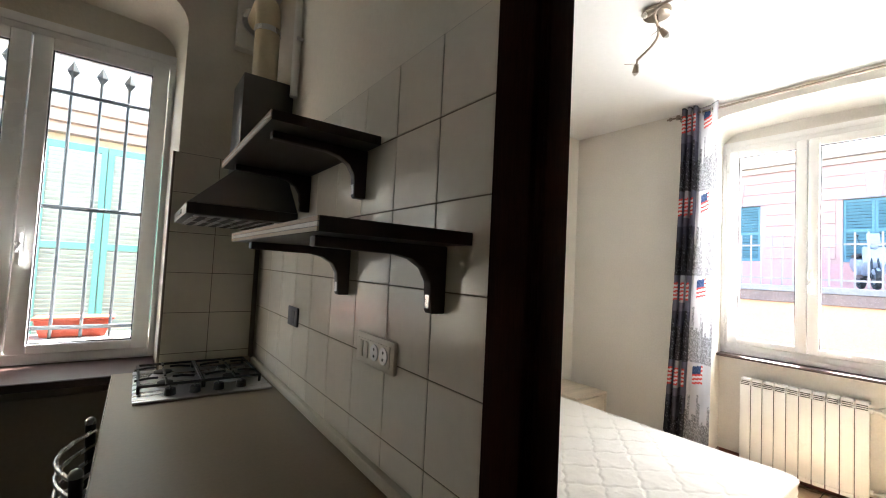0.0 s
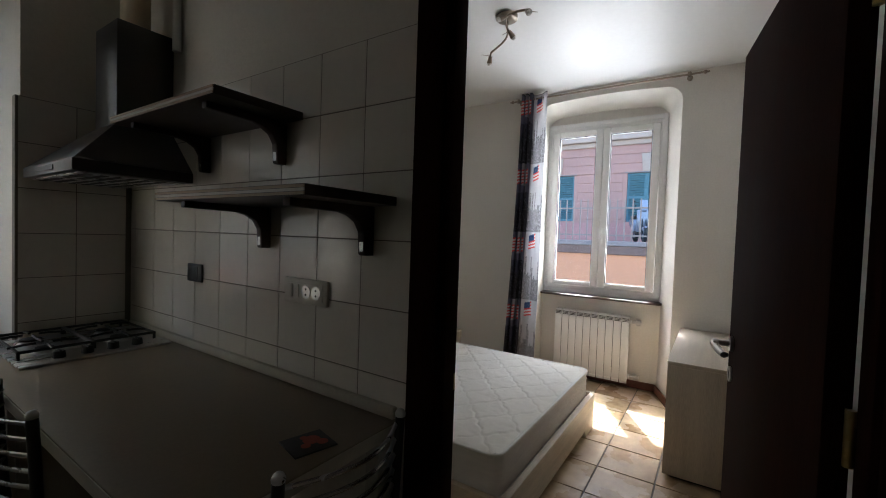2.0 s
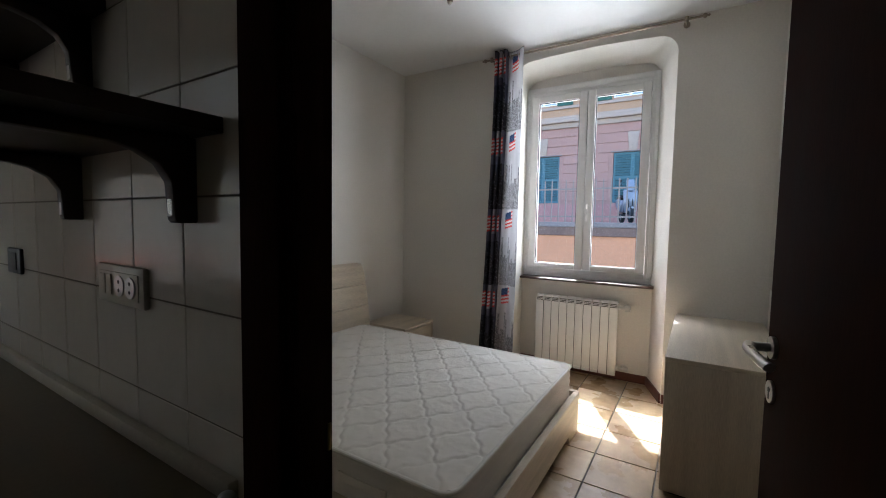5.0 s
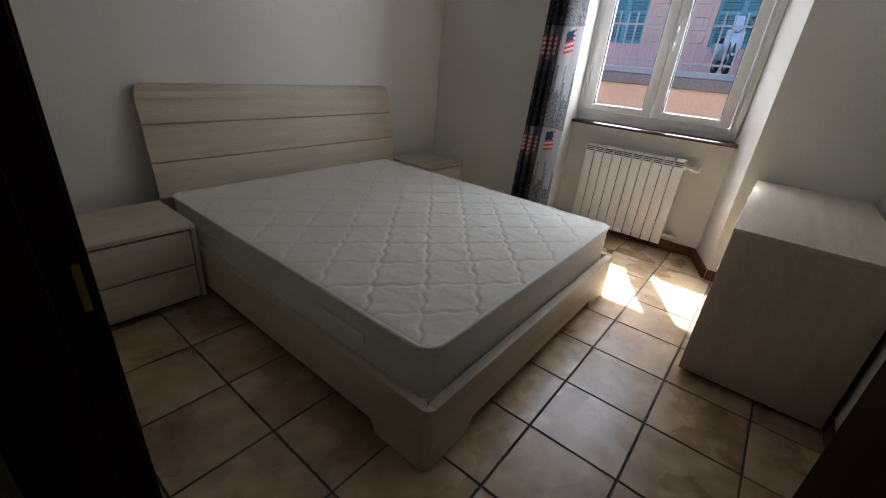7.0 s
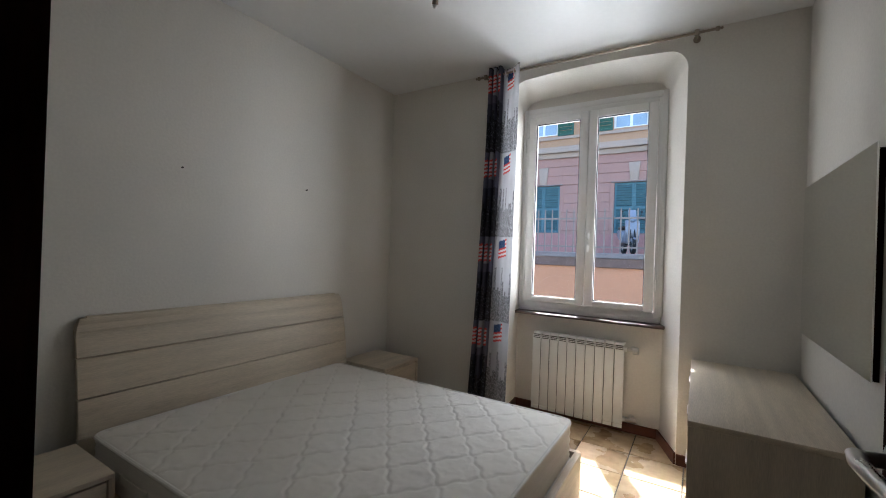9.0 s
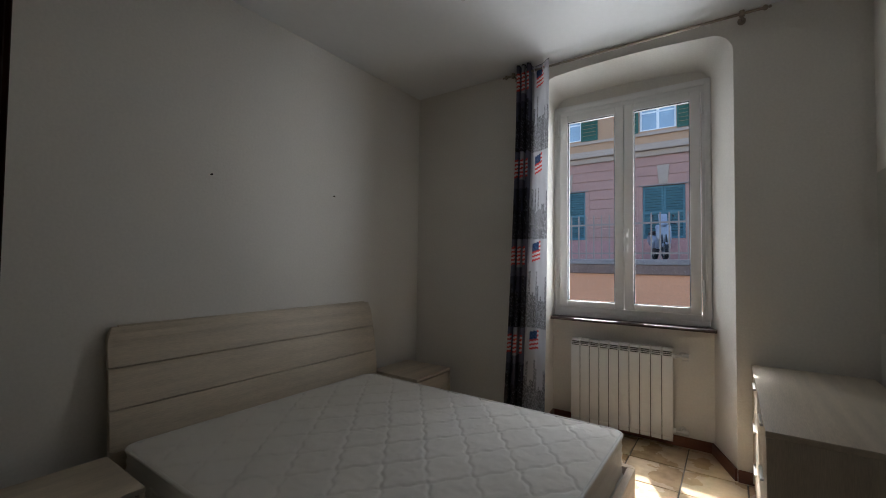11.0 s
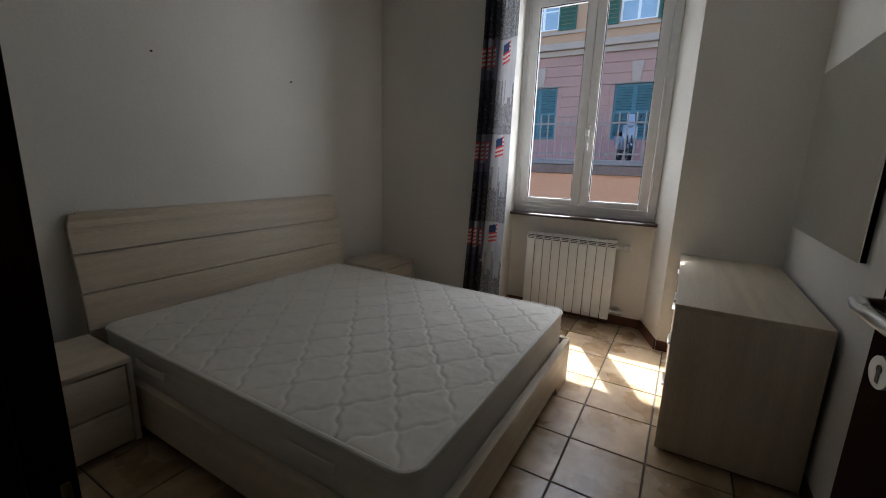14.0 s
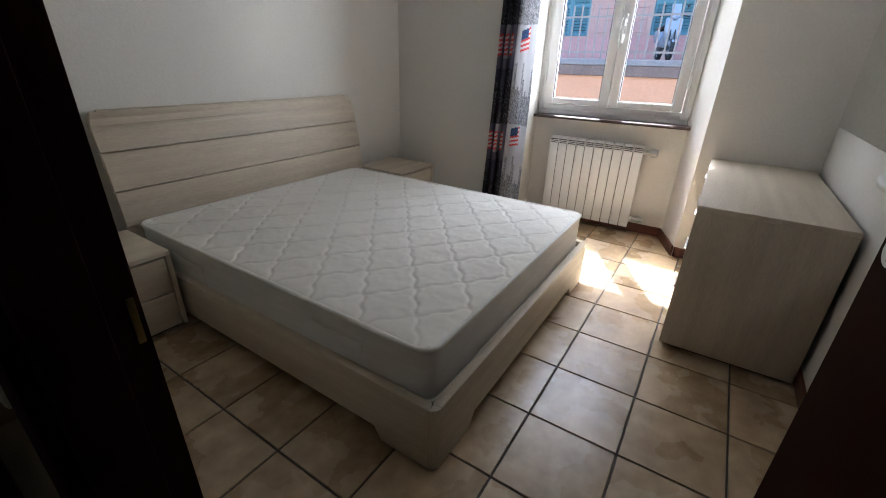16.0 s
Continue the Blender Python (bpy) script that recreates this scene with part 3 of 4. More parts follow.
part("quilted_top", quilt(), TICKING, mattress, "white quilted top with an ogee diamond stitch")
bm = bmesh.new()
rings = []
for z, off in ((MZ0, 0.012), (MZ0 + 0.02, 0.003), (0.262, -0.002), (0.280, 0.002), (0.300, -0.002), (0.320, 0.002), (0.342, -0.0025), (0.362, 0.002), (0.384, -0.002), (0.404, 0.002), (0.422, -0.002), (MZ1 - 0.012, 0.004)):
    rings.append([bm.verts.new((x, y, z + 0.003 * noise.noise((x * 9, y * 9, z * 30)))) for x, y in rounded(MX0 + off, MX1 - off, MY0 + off, MY1 - off, 0.065)])
for a, b in zip(rings, rings[1:]):
    for k in range(len(a)):
        bm.faces.new((a[k], a[(k + 1) % len(a)], b[(k + 1) % len(a)], b[k]))
bm.faces.new(rings[0][::-1])
part("border", bm, SIDE_CLOTH, mattress, "white ribbed border cloth")
for z in (MZ1 - 0.012, MZ0 + 0.015):
    loop = rounded(MX0 + 0.002, MX1 - 0.002, MY0 + 0.002, MY1 - 0.002, 0.065)
    part("piping", tube(bmesh.new(), [(x, y, z) for x, y in (*loop, loop[0])], 0.0095, 8), PIPING, mattress)
for y in (-1.62, -0.62):
    part("carry_strap", soft(boxes(((MX0 - 0.009, y - 0.12, 0.325), (MX0 - 0.004, y + 0.12, 0.36)), ((MX0 - 0.010, y - 0.125, 0.322), (MX0 - 0.002, y - 0.10, 0.363)), ((MX0 - 0.010, y + 0.10, 0.322), (MX0 - 0.002, y + 0.125, 0.363))), 0.001), TICKING, mattress)


# ---- nightstands ----
def nightstand(x0, x1, y0, y1, label):
    top = 0.42
    ns = thing("nightstand", label, "nightstand", ((x0 + x1) / 2, (y0 + y1) / 2, 0), "nightstands beside the bed")
    part("top", sbox((x0, y0, top - 0.022), (x1, y1, top), 0.003), OAK_X, ns)
    for a, b in ((x0, x0 + 0.022), (x1 - 0.022, x1)):
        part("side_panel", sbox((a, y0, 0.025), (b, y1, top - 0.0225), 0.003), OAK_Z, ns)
    # Carcass and plinth are near-black: shade of drawer gaps and floor gap as colour.
    part("carcass", boxes(((x0 + 0.0225, y0 + 0.028, 0.03), (x1 - 0.0225, y1, top - 0.023))), GAP, ns)
    for z0, z1 in ((0.032, 0.205), (0.212, 0.388)):
        part("drawer_front", sbox((x0 + 0.026, y0 + 0.006, z0), (x1 - 0.026, y0 + 0.0275, z1), 0.003), OAK_X, ns)
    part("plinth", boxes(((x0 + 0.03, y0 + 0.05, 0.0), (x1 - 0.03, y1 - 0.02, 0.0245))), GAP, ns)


nightstand(-2.915, -2.445, -0.592, -0.16, "bleached oak two-drawer nightstand beside the bed near the doorway")
nightstand(-0.645, -0.188, -0.522, -0.05, "bleached oak two-drawer nightstand beside the bed near the window")

# ---- dresser ----
DX0, DX1, DY0, DY1, DZ = -1.222, -0.014, -3.115, -2.59, 0.722
dresser = thing("dresser", "bleached oak chest of drawers standing below the wall mirror", "dresser", ((DX0 + DX1) / 2, -2.86, 0))
part("top", sbox((DX0 - 0.002, DY0, DZ - 0.024), (DX1, DY1 + 0.002, DZ), 0.003), OAK_X, dresser)
for a, b in ((DX0, DX0 + 0.022), (DX1 - 0.022, DX1)):
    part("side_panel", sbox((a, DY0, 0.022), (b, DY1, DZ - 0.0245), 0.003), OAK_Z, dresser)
# Shade between drawers and under the chest is coloured into carcass and plinth.
part("carcass", boxes(((DX0 + 0.0225, DY0, 0.03), (DX1 - 0.0225, DY1 - 0.028, DZ - 0.025))), GAP, dresser)
for k in range(3):
    for a, b in ((DX0 + 0.026, -0.619), (-0.613, DX1 - 0.026)):
        d = part("drawer_front", sbox((a, DY1 - 0.0275, 0.034 + k * 0.222), (b, DY1 - 0.005, 0.250 + k * 0.222), 0.003), OAK_X, dresser)
        mid = (a + b) / 2
        part("pull", sbox((mid - 0.07, DY1 - 0.0048, 0.215 + k * 0.222), (mid + 0.07, DY1 + 0.008, 0.227 + k * 0.222), 0.003), SATIN, d)
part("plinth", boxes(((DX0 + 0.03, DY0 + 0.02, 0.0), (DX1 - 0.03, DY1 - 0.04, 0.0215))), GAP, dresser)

# ---- mirror ----
mirror = thing("wall_mirror", "large frameless wall mirror on a dark backing board", "mirror", (-0.63, -3.13, 0.97))
part("backing", boxes(((-1.225, -3.1395, 0.985), (-0.135, -3.119, 1.785))), DARK_WOOD, mirror)
part("mirror_glass", sbox((-1.242, -3.1185, 0.985), (-0.12, -3.113, 1.805), 0.001, 1), MIRROR, mirror)

# ---- radiator ----
radiator = thing("radiator", "white aluminium radiator with ten sections below the window", "radiator", (0.09, -1.83, 0.1))
RY0, RY1 = -2.146, -1.413
pitch = (RY1 - RY0) / 10
for k in range(10):
    y = RY0 + pitch * k
    bm = soft(boxes(((0.045, y + 0.0018, 0.13), (0.056, y + pitch - 0.0018, 0.70)), ((0.056, y + pitch / 2 - 0.012, 0.14), (0.122, y + pitch / 2 + 0.012, 0.745)),
                    ((0.045, y + 0.003, 0.100), (0.052, y + pitch - 0.003, 0.1295)), ((0.06, y + 0.004, 0.735), (0.125, y + pitch - 0.004, 0.752)), ((0.046, y + 0.003, 0.7005), (0.060, y + pitch - 0.003, 0.716))), 0.003)
    for s in range(3):
        box(bm, (0.050 + 0.004 * s, y + 0.006, 0.719 + 0.010 * s), (0.062 + 0.004 * s, y + pitch - 0.006, 0.724 + 0.010 * s))
    sec = part("section", bm, RAD_WHITE, radiator)
    # Near-black bars on the front stand for the shade inside the grille slits.
    for s in range(3):
        z = 0.703 + 0.0125 * s
        part("slit_shade_bar", boxes(((0.0442 + 0.004 * s, y + 0.009, z), (0.0475 + 0.004 * s, y + pitch - 0.009, z + 0.0055))), GAP, sec, smooth=False)
    # Black strip deepens the shade in the gap between two sections.
    if k:
        part("gap_shade_strip", boxes(((0.0452, y - 0.001, 0.105), (0.054, y + 0.001, 0.70))), GASKET, sec, smooth=False)
for y in (RY0 + 0.05, RY1 - 0.07):
    part("wall_bracket", boxes(((0.10, y, 0.62), (0.149, y + 0.02, 0.65))), RAD_WHITE, radiator)
for z in (0.70, 0.165):
    part("collector", rod(bmesh.new(), (0.09, RY0 - 0.012, z), (0.09, RY1 + 0.01, z), 0.018, 14), RAD_WHITE, radiator)
for z, r in ((0.70, 0.032), (0.165, 0.022)):
    bm = rod(bmesh.new(), (0.09, RY0 - 0.012, z), (0.09, RY0 - 0.06, z), 0.012, 14)
    rod(bm, (0.09, RY0 - 0.055, z), (0.09, RY0 - 0.095, z), r, 16, r * 0.85)
    rod(bm, (0.09, RY0 - 0.05, z), (0.149, RY0 - 0.05, z), 0.009, 10)
    rod(bm, (0.143, RY0 - 0.05, z), (0.149, RY0 - 0.05, z), 0.024, 16)
    part("valve", bm, SATIN, radiator)

radiator.location += Vector((0.203, 0.0, -0.042))

# ---- curtain rod and curtain ----
crod = thing("curtain_rod", "thin brown metal curtain rod with ball ends", "curtain rod", (-0.1, -1.84, 2.84))
part("pole", rod(bmesh.new(), (-0.1, -1.0, 2.842), (-0.1, -2.66, 2.842), 0.008, 12), BRONZE, crod)
for y, s in ((-1.0, 1), (-2.66, -1)):
    part("finial", ball(ball(bmesh.new(), (-0.1, y + s * 0.012, 2.842), 0.016), (-0.1, y + s * 0.034, 2.842), 0.009), BRONZE, crod)
for y in (-1.05, -2.56):
    bm = rod(bmesh.new(), (-0.1, y, 2.842), (-0.0005, y, 2.842), 0.006, 10)
    rod(bm, (-0.012, y, 2.842), (-0.0005, y, 2.842), 0.022, 16)
    part("bracket", rod(bm, (-0.1, y, 2.825), (-0.1, y, 2.86), 0.014, 12), BRONZE, crod)


def cloth_print(u, z):
    """City skyline and small flags, printed in bands on dark and pale lengths of cloth."""
    band = (2.885 - z) / 0.69
    k, f = math.floor(band), band - math.floor(band)
    pale = u > 0.40
    col = math.floor(u / 0.20)
    q = (u - 0.50) / 0.36 if pale else u / 0.20 - col
    base = (0.52, 0.52, 0.55) if pale else ((0.11, 0.11, 0.16) if f < 0.42 else (0.05, 0.05, 0.08))
    if not pale and col % 2 == 0 and f < 0.32:
        base = (0.34, 0.34, 0.38)
    q0, f0, wide = (-0.05, 0.05, 0.62) if pale else (0.30, 0.10, 0.40)
    fu, fv = (q - q0) / wide, (f - f0 + 0.05 * (q - q0)) / 0.205
    if 0 <= fu <= 1 and 0 <= fv <= 1:
        if fv < 0.45 and (fu < 0.8 if pale else fu < 0.15):
            return (0.012, 0.035, 0.11) if (int(fu * 18) + int(fv * 14)) % 3 else (0.08, 0.12, 0.22)
        return (0.60, 0.06, 0.05) if int(fv * 9) % 2 == 0 else (0.70, 0.66, 0.66)
    cell = math.floor(u / 0.042)
    hgt = 0.30 + 0.30 * abs(noise.noise((cell * 1.37, k * 0.2, 7.1))) * 2
    g = 1 - f
    if g < hgt and f > 0.36:
        n = noise.noise((u * 190, z * 120, 2.0))
        lit = 0.5 + 0.5 * noise.noise((cell * 3.1, 0.5, k))
        if pale:
            v = 0.09 + 0.16 * lit + 0.30 * (n > 0.12)
            return (v, v, v * 1.06)
        v = max(0.006, 0.018 + 0.05 * lit * (n > 0.1) + 0.16 * (n > 0.36))
        return (v, v, v * 1.25)
    if f > 0.955:
        return (0.02, 0.02, 0.03)
    n = 1 + 0.16 * noise.noise((u * 9, z * 5, 1.0))
    return tuple(c * n for c in base)


def curtain_mesh():
    nu, nz, width = 150, 400, 1.05
    me = bpy.data.meshes.new("cloth")
    verts, faces, cols = [], [], []
    for j in range(nz + 1):
        t = j / nz
        z = 2.893 - 2.853 * t
        left, right = -1.10 + 0.11 * t ** 1.6, -1.365 + 0.03 * t
        for i in range(nu + 1):
            s = i / nu
            ph = 0.25 + 5.0 * min(s, 0.55) + 0.8 * max(0.0, s - 0.55)
            amp = 0.045 * (1 - 0.2 * math.sin(t * 2)) + 0.008 * noise.noise((s * 4, t * 3, 0))
            g = s * 0.82 + 0.03 * math.sin(4 * math.pi * ph) if s < 0.55 else 0.451 + (s - 0.55) / 0.45 * 0.549
            y = left + (right - left) * g
            x = -0.105 + amp * math.cos(2 * math.pi * ph) + 0.010 * noise.noise((s * 6, t * 2.5, 5))
            verts.append((x, y, z))
            cols.append((*cloth_print(s * width - 0.15, z), 1.0))
    for j in range(nz):
        for i in range(nu):
            a = j * (nu + 1) + i
            faces.append((a, a + 1, a + nu + 2, a + nu + 1))
    me.from_pydata(verts, [], faces)
    attr = me.color_attributes.new("print", "FLOAT_COLOR", "POINT")
    attr.data.foreach_set("color", np.array(cols, dtype=np.float32).ravel())
    me.polygons.foreach_set("use_smooth", [True] * len(me.polygons))
    me.materials.append(CURTAIN)
    return me


curtain = thing("curtain", "gathered eyelet curtain printed with dark skylines and small flags", "curtain", (-0.1, -1.2, 2.88))
cloth = new("cloth", curtain_mesh())
cloth.parent = curtain
cloth.matrix_parent_inverse = curtain.matrix_basis.inverted()
for y in (-1.31, -1.24, -1.17):
    bm = bmesh.new()
    tube(bm, [(-0.1 + 0.024 * math.cos(a), y, 2.842 + 0.024 * math.sin(a)) for a in (math.pi * 2 * k / 16 for k in range(17))], 0.005, 8)
    part("eyelet", bm, SATIN, curtain)

# ---- ceiling lamp: a curved bar with four small spots ----
LB = Vector((-1.555, -1.58, H))
lamp = thing("ceiling_lamp", "brown nickel ceiling lamp, curved bar with four small spots", "ceiling lamp", LB)
bm = rod(bmesh.new(), LB + Vector((0, 0, -0.028)), LB, 0.068, 28, 0.072)
part("base_disc", soft(bm, 0.004), BRONZE, lamp)
ax, side = Vector((0.72, 0.69, 0)).normalized(), Vector((0.69, -0.72, 0)).normalized()
part("stem", rod(bmesh.new(), LB + Vector((0, 0, -0.065)), LB + Vector((0, 0, -0.027)), 0.01, 12), BRONZE, lamp)
bar = [LB + ax * (0.30 * s) + side * (0.045 * math.sin(s * math.pi * 1.1)) + Vector((0, 0, -0.066 - 0.05 * s * s)) for s in (k / 12 for k in range(-12, 13))]
part("bar", tube(bmesh.new(), bar, 0.0075, 10), BRONZE, lamp)
for s, d in ((1.0, ax * 0.5 + Vector((0, 0, -0.85))), (0.12, side * 0.7 + ax * 0.25 + Vector((0, 0, -0.65))), (-0.5, -side * 0.8 - ax * 0.1 + Vector((0, 0, -0.5))), (-1.0, -ax * 0.8 + Vector((0, 0, -0.6)))):
    p = bar[round(12 + 12 * s)]
    d = d.normalized()
    bm = rod(bmesh.new(), p, p + d * 0.03, 0.006, 10)
    rod(bm, p + d * 0.022, p + d * 0.068, 0.012, 16, 0.019)
    sp = part("spot", bm, BRONZE, lamp)
    part("bulb", ball(rod(bmesh.new(), p + d * 0.066, p + d * 0.078, 0.016, 14), p + d * 0.078, 0.012), BULB, sp)
    part("adjusting_pin", rod(bmesh.new(), p + d * 0.02, p + d * 0.02 - d.cross(Vector((0, 0, 1))).normalized() * 0.07, 0.002, 6), BRONZE, sp)

# nails and scuffs left in the wall over the bed
for x, z in ((-1.952, 1.816), (-1.045, 1.811)):
    nail = thing("wall_nail", "small dark screw remaining in the wall over the bed", "nail", (x, -0.004, z), "old picture screws")
    part("shank", rod(bmesh.new(), (x, 0.0, z), (x, -0.014, z), 0.0035, 8), GAP, nail)
    part("head", rod(bmesh.new(), (x, -0.012, z), (x, -0.016, z), 0.006, 10), GAP, nail)


# ---- kitchen ----
CT = 0.91
counter = thing("worktop", "long grey-beige laminate worktop along the tiled wall", "worktop", (-3.46, -1.1, 0.0))
part("top", sbox((-3.765, -2.068, CT - 0.038), (-3.163, -0.24, CT), 0.004), COUNTER, counter)
part("front_edge", sbox((-3.768, -2.068, CT - 0.037), (-3.7655, -0.24, CT - 0.003), 0.001, 1), COUNTER_EDGE, counter)
part("end_edge", sbox((-3.765, -2.071, CT - 0.037), (-3.165, -2.0685, CT - 0.003), 0.001, 1), COUNTER_EDGE, counter)
part("upstand", sbox((-3.188, -2.06, CT + 0.0005), (-3.1665, -0.272, CT + 0.036), 0.006), COUNTER_EDGE, counter, "pale upstand strip along the wall")
part("upstand", sbox((-3.585, -0.271, CT + 0.0005), (-3.189, -0.2405, CT + 0.036), 0.006), COUNTER_EDGE, counter)
part("leg", sbox((-3.22, -2.04, 0), (-3.17, -1.99, CT - 0.0385), 0.004), COUNTER_EDGE, counter)
part("leg", sbox((-3.75, -1.99, 0), (-3.72, -1.96, CT - 0.0385), 0.004), STEEL, counter)
base = thing("base_cabinet", "dark kitchen base cabinet under the gas hob", "cabinet", (-3.45, -0.45, 0))
part("body", boxes(((-3.70, -0.80, 0.08), (-3.18, -0.20, CT - 0.0385))), CABINET, base)
part("plinth", boxes(((-3.66, -0.79, 0.0), (-3.2, -0.21, 0.0795))), GAP, base)
bd = part("cabinet_door", sbox((-3.722, -0.795, 0.09), (-3.7005, -0.205, CT - 0.06), 0.003), CABINET, base)
part("handle", rod(bmesh.new(), (-3.735, -0.72, 0.74), (-3.735, -0.56, 0.74), 0.006), STEEL, bd)

# gas hob
hob = thing("gas_hob", "steel four-burner gas hob with black pan grates", "hob", (-3.43, -0.45, CT))
part("plate", sbox((-3.69, -0.775, CT + 0.0005), (-3.20, -0.278, CT + 0.012), 0.005), STEEL, hob)
burners = [(-3.58, -0.39, 0.045), (-3.33, -0.39, 0.036), (-3.58, -0.58, 0.036), (-3.33, -0.58, 0.045)]
for x, y, r in burners:
    bm = rod(bmesh.new(), (x, y, CT + 0.011), (x, y, CT + 0.022), r * 1.2, 22, r)
    b1 = part("burner", bm, STEEL, hob)
    part("burner_cap", soft(rod(bmesh.new(), (x, y, CT + 0.022), (x, y, CT + 0.030), r * 0.8, 22), 0.002), BLACK, b1)
for x0, x1 in ((-3.672, -3.455), (-3.448, -3.23)):
    bm = bmesh.new()
    zt = CT + 0.048
    ring = [(x0, -0.67), (x1, -0.67), (x1, -0.292), (x0, -0.292), (x0, -0.67)]
    tube(bm, [(x, y, zt - 0.008) for x, y in ring], 0.006, 6)
    for x, y, r in burners:
        if x0 < x < x1:
            for dx, dy in ((1, 0), (-1, 0), (0, 1), (0, -1)):
                tube(bm, [(x + dx * 0.105, y + dy * 0.105, zt - 0.006), (x + dx * 0.06, y + dy * 0.06, zt), (x + dx * 0.025, y + dy * 0.025, zt)], 0.005, 6)
    for x, y in ring[:4]:
        rod(bm, (x, y, CT + 0.0115), (x, y, zt - 0.006), 0.006, 8)
    part("pan_grate", bm, BLACK, hob)
for k in range(4):
    x = -3.57 + 0.085 * k
    bm = rod(bmesh.new(), (x, -0.722, CT + 0.0115), (x, -0.722, CT + 0.038), 0.021, 18, 0.018)
    box(bm, (x - 0.003, -0.742, CT + 0.030), (x + 0.003, -0.702, CT + 0.043))
    part("knob", soft(bm, 0.0015, 1), BLACK, hob)

# extractor hood with its chimney
hood = thing("extractor_hood", "dark steel chimney extractor hood above the hob", "extractor hood", (-3.36, -0.55, 1.62))
hy0, hy1, hx0 = -0.87, -0.2375, -3.575
part("lip", sbox((hx0, hy0, 1.628), (-3.163, hy1, 1.672), 0.003), HOOD_STEEL, hood)
bm = bmesh.new()
lo = [bm.verts.new(p) for p in ((hx0 + 0.004, hy0 + 0.004, 1.6725), (-3.163, hy0 + 0.004, 1.6725), (-3.163, hy1 - 0.004, 1.6725), (hx0 + 0.004, hy1 - 0.004, 1.6725))]
hi = [bm.verts.new(p) for p in ((-3.385, -0.675, 1.86), (-3.163, -0.675, 1.86), (-3.163, -0.425, 1.86), (-3.385, -0.425, 1.86))]
bm.faces.new(lo[::-1]), bm.faces.new(hi)
for i in range(4):
    bm.faces.new((lo[i], lo[(i + 1) % 4], hi[(i + 1) % 4], hi[i]))
part("canopy", soft(bm, 0.003), HOOD_STEEL, hood)
part("chimney", sbox((-3.38, -0.67, 1.8605), (-3.163, -0.43, 2.30), 0.003), HOOD_STEEL, hood)
for k in range(2):
    f = part("grease_filter", sbox((hx0 + 0.03, hy0 + 0.03 + k * 0.33, 1.6235), (-3.19, hy0 + 0.345 + k * 0.33, 1.6278), 0.001, 1), STEEL, hood)
    for s in range(6):
        part("slot", boxes(((hx0 + 0.05 + s * 0.05, hy0 + 0.05 + k * 0.33, 1.622), (hx0 + 0.075 + s * 0.05, hy0 + 0.325 + k * 0.33, 1.6234))), GAP, f)
part("button_strip", sbox((hx0 - 0.003, -0.66, 1.64), (hx0 - 0.0002, -0.44, 1.66), 0.001, 1), BLACK, hood)

flue = thing("flue_pipe", "cream flue pipe rising from the hood into the wall box", "pipe", (-3.27, -0.55, 2.3))
curve = [(-3.272, -0.55, 2.2995), (-3.272, -0.55, 2.62), (-3.272, -0.54, 2.67), (-3.270, -0.50, 2.72), (-3.266, -0.44, 2.75), (-3.26, -0.30, 2.76), (-3.26, -0.247, 2.76)]
part("tube", tube(bmesh.new(), curve, 0.057, 20), PIPE_CREAM, flue)
part("clamp", rod(bmesh.new(), (-3.272, -0.55, 2.56), (-3.272, -0.55, 2.585), 0.0605, 20), STEEL, flue)
part("collar", rod(bmesh.new(), (-3.272, -0.55, 2.301), (-3.272, -0.55, 2.32), 0.063, 20), PIPE_CREAM, flue)
part("wall_rose", rod(bmesh.new(), (-3.26, -0.26, 2.76), (-3.26, -0.246, 2.76), 0.082, 24), STEEL, flue)
fbox = thing("flue_box", "pale boxed flue cover high on the kitchen wall", "flue box", (-3.26, -0.15, 2.62))
part("cover", sbox((-3.36, -0.245, 2.615), (-3.165, -0.1905, H - 0.002), 0.006), PALE_BOX, fbox)
part("rim", sbox((-3.365, -0.25, 2.60), (-3.163, -0.1905, 2.6145), 0.004), PALE_BOX, fbox)
duct = thing("gas_pipe", "thin white pipe running up the corner of the tiled wall", "pipe", (-3.185, -0.75, 2.2))
part("tube", tube(bmesh.new(), [(-3.182, -0.74, 2.22), (-3.182, -0.74, 2.5), (-3.182, -0.74, H - 0.001)], 0.018, 12), PALE_BOX, duct)
part("clip", boxes(((-3.19, -0.765, 2.48), (-3.161, -0.715, 2.495))), STEEL, duct)


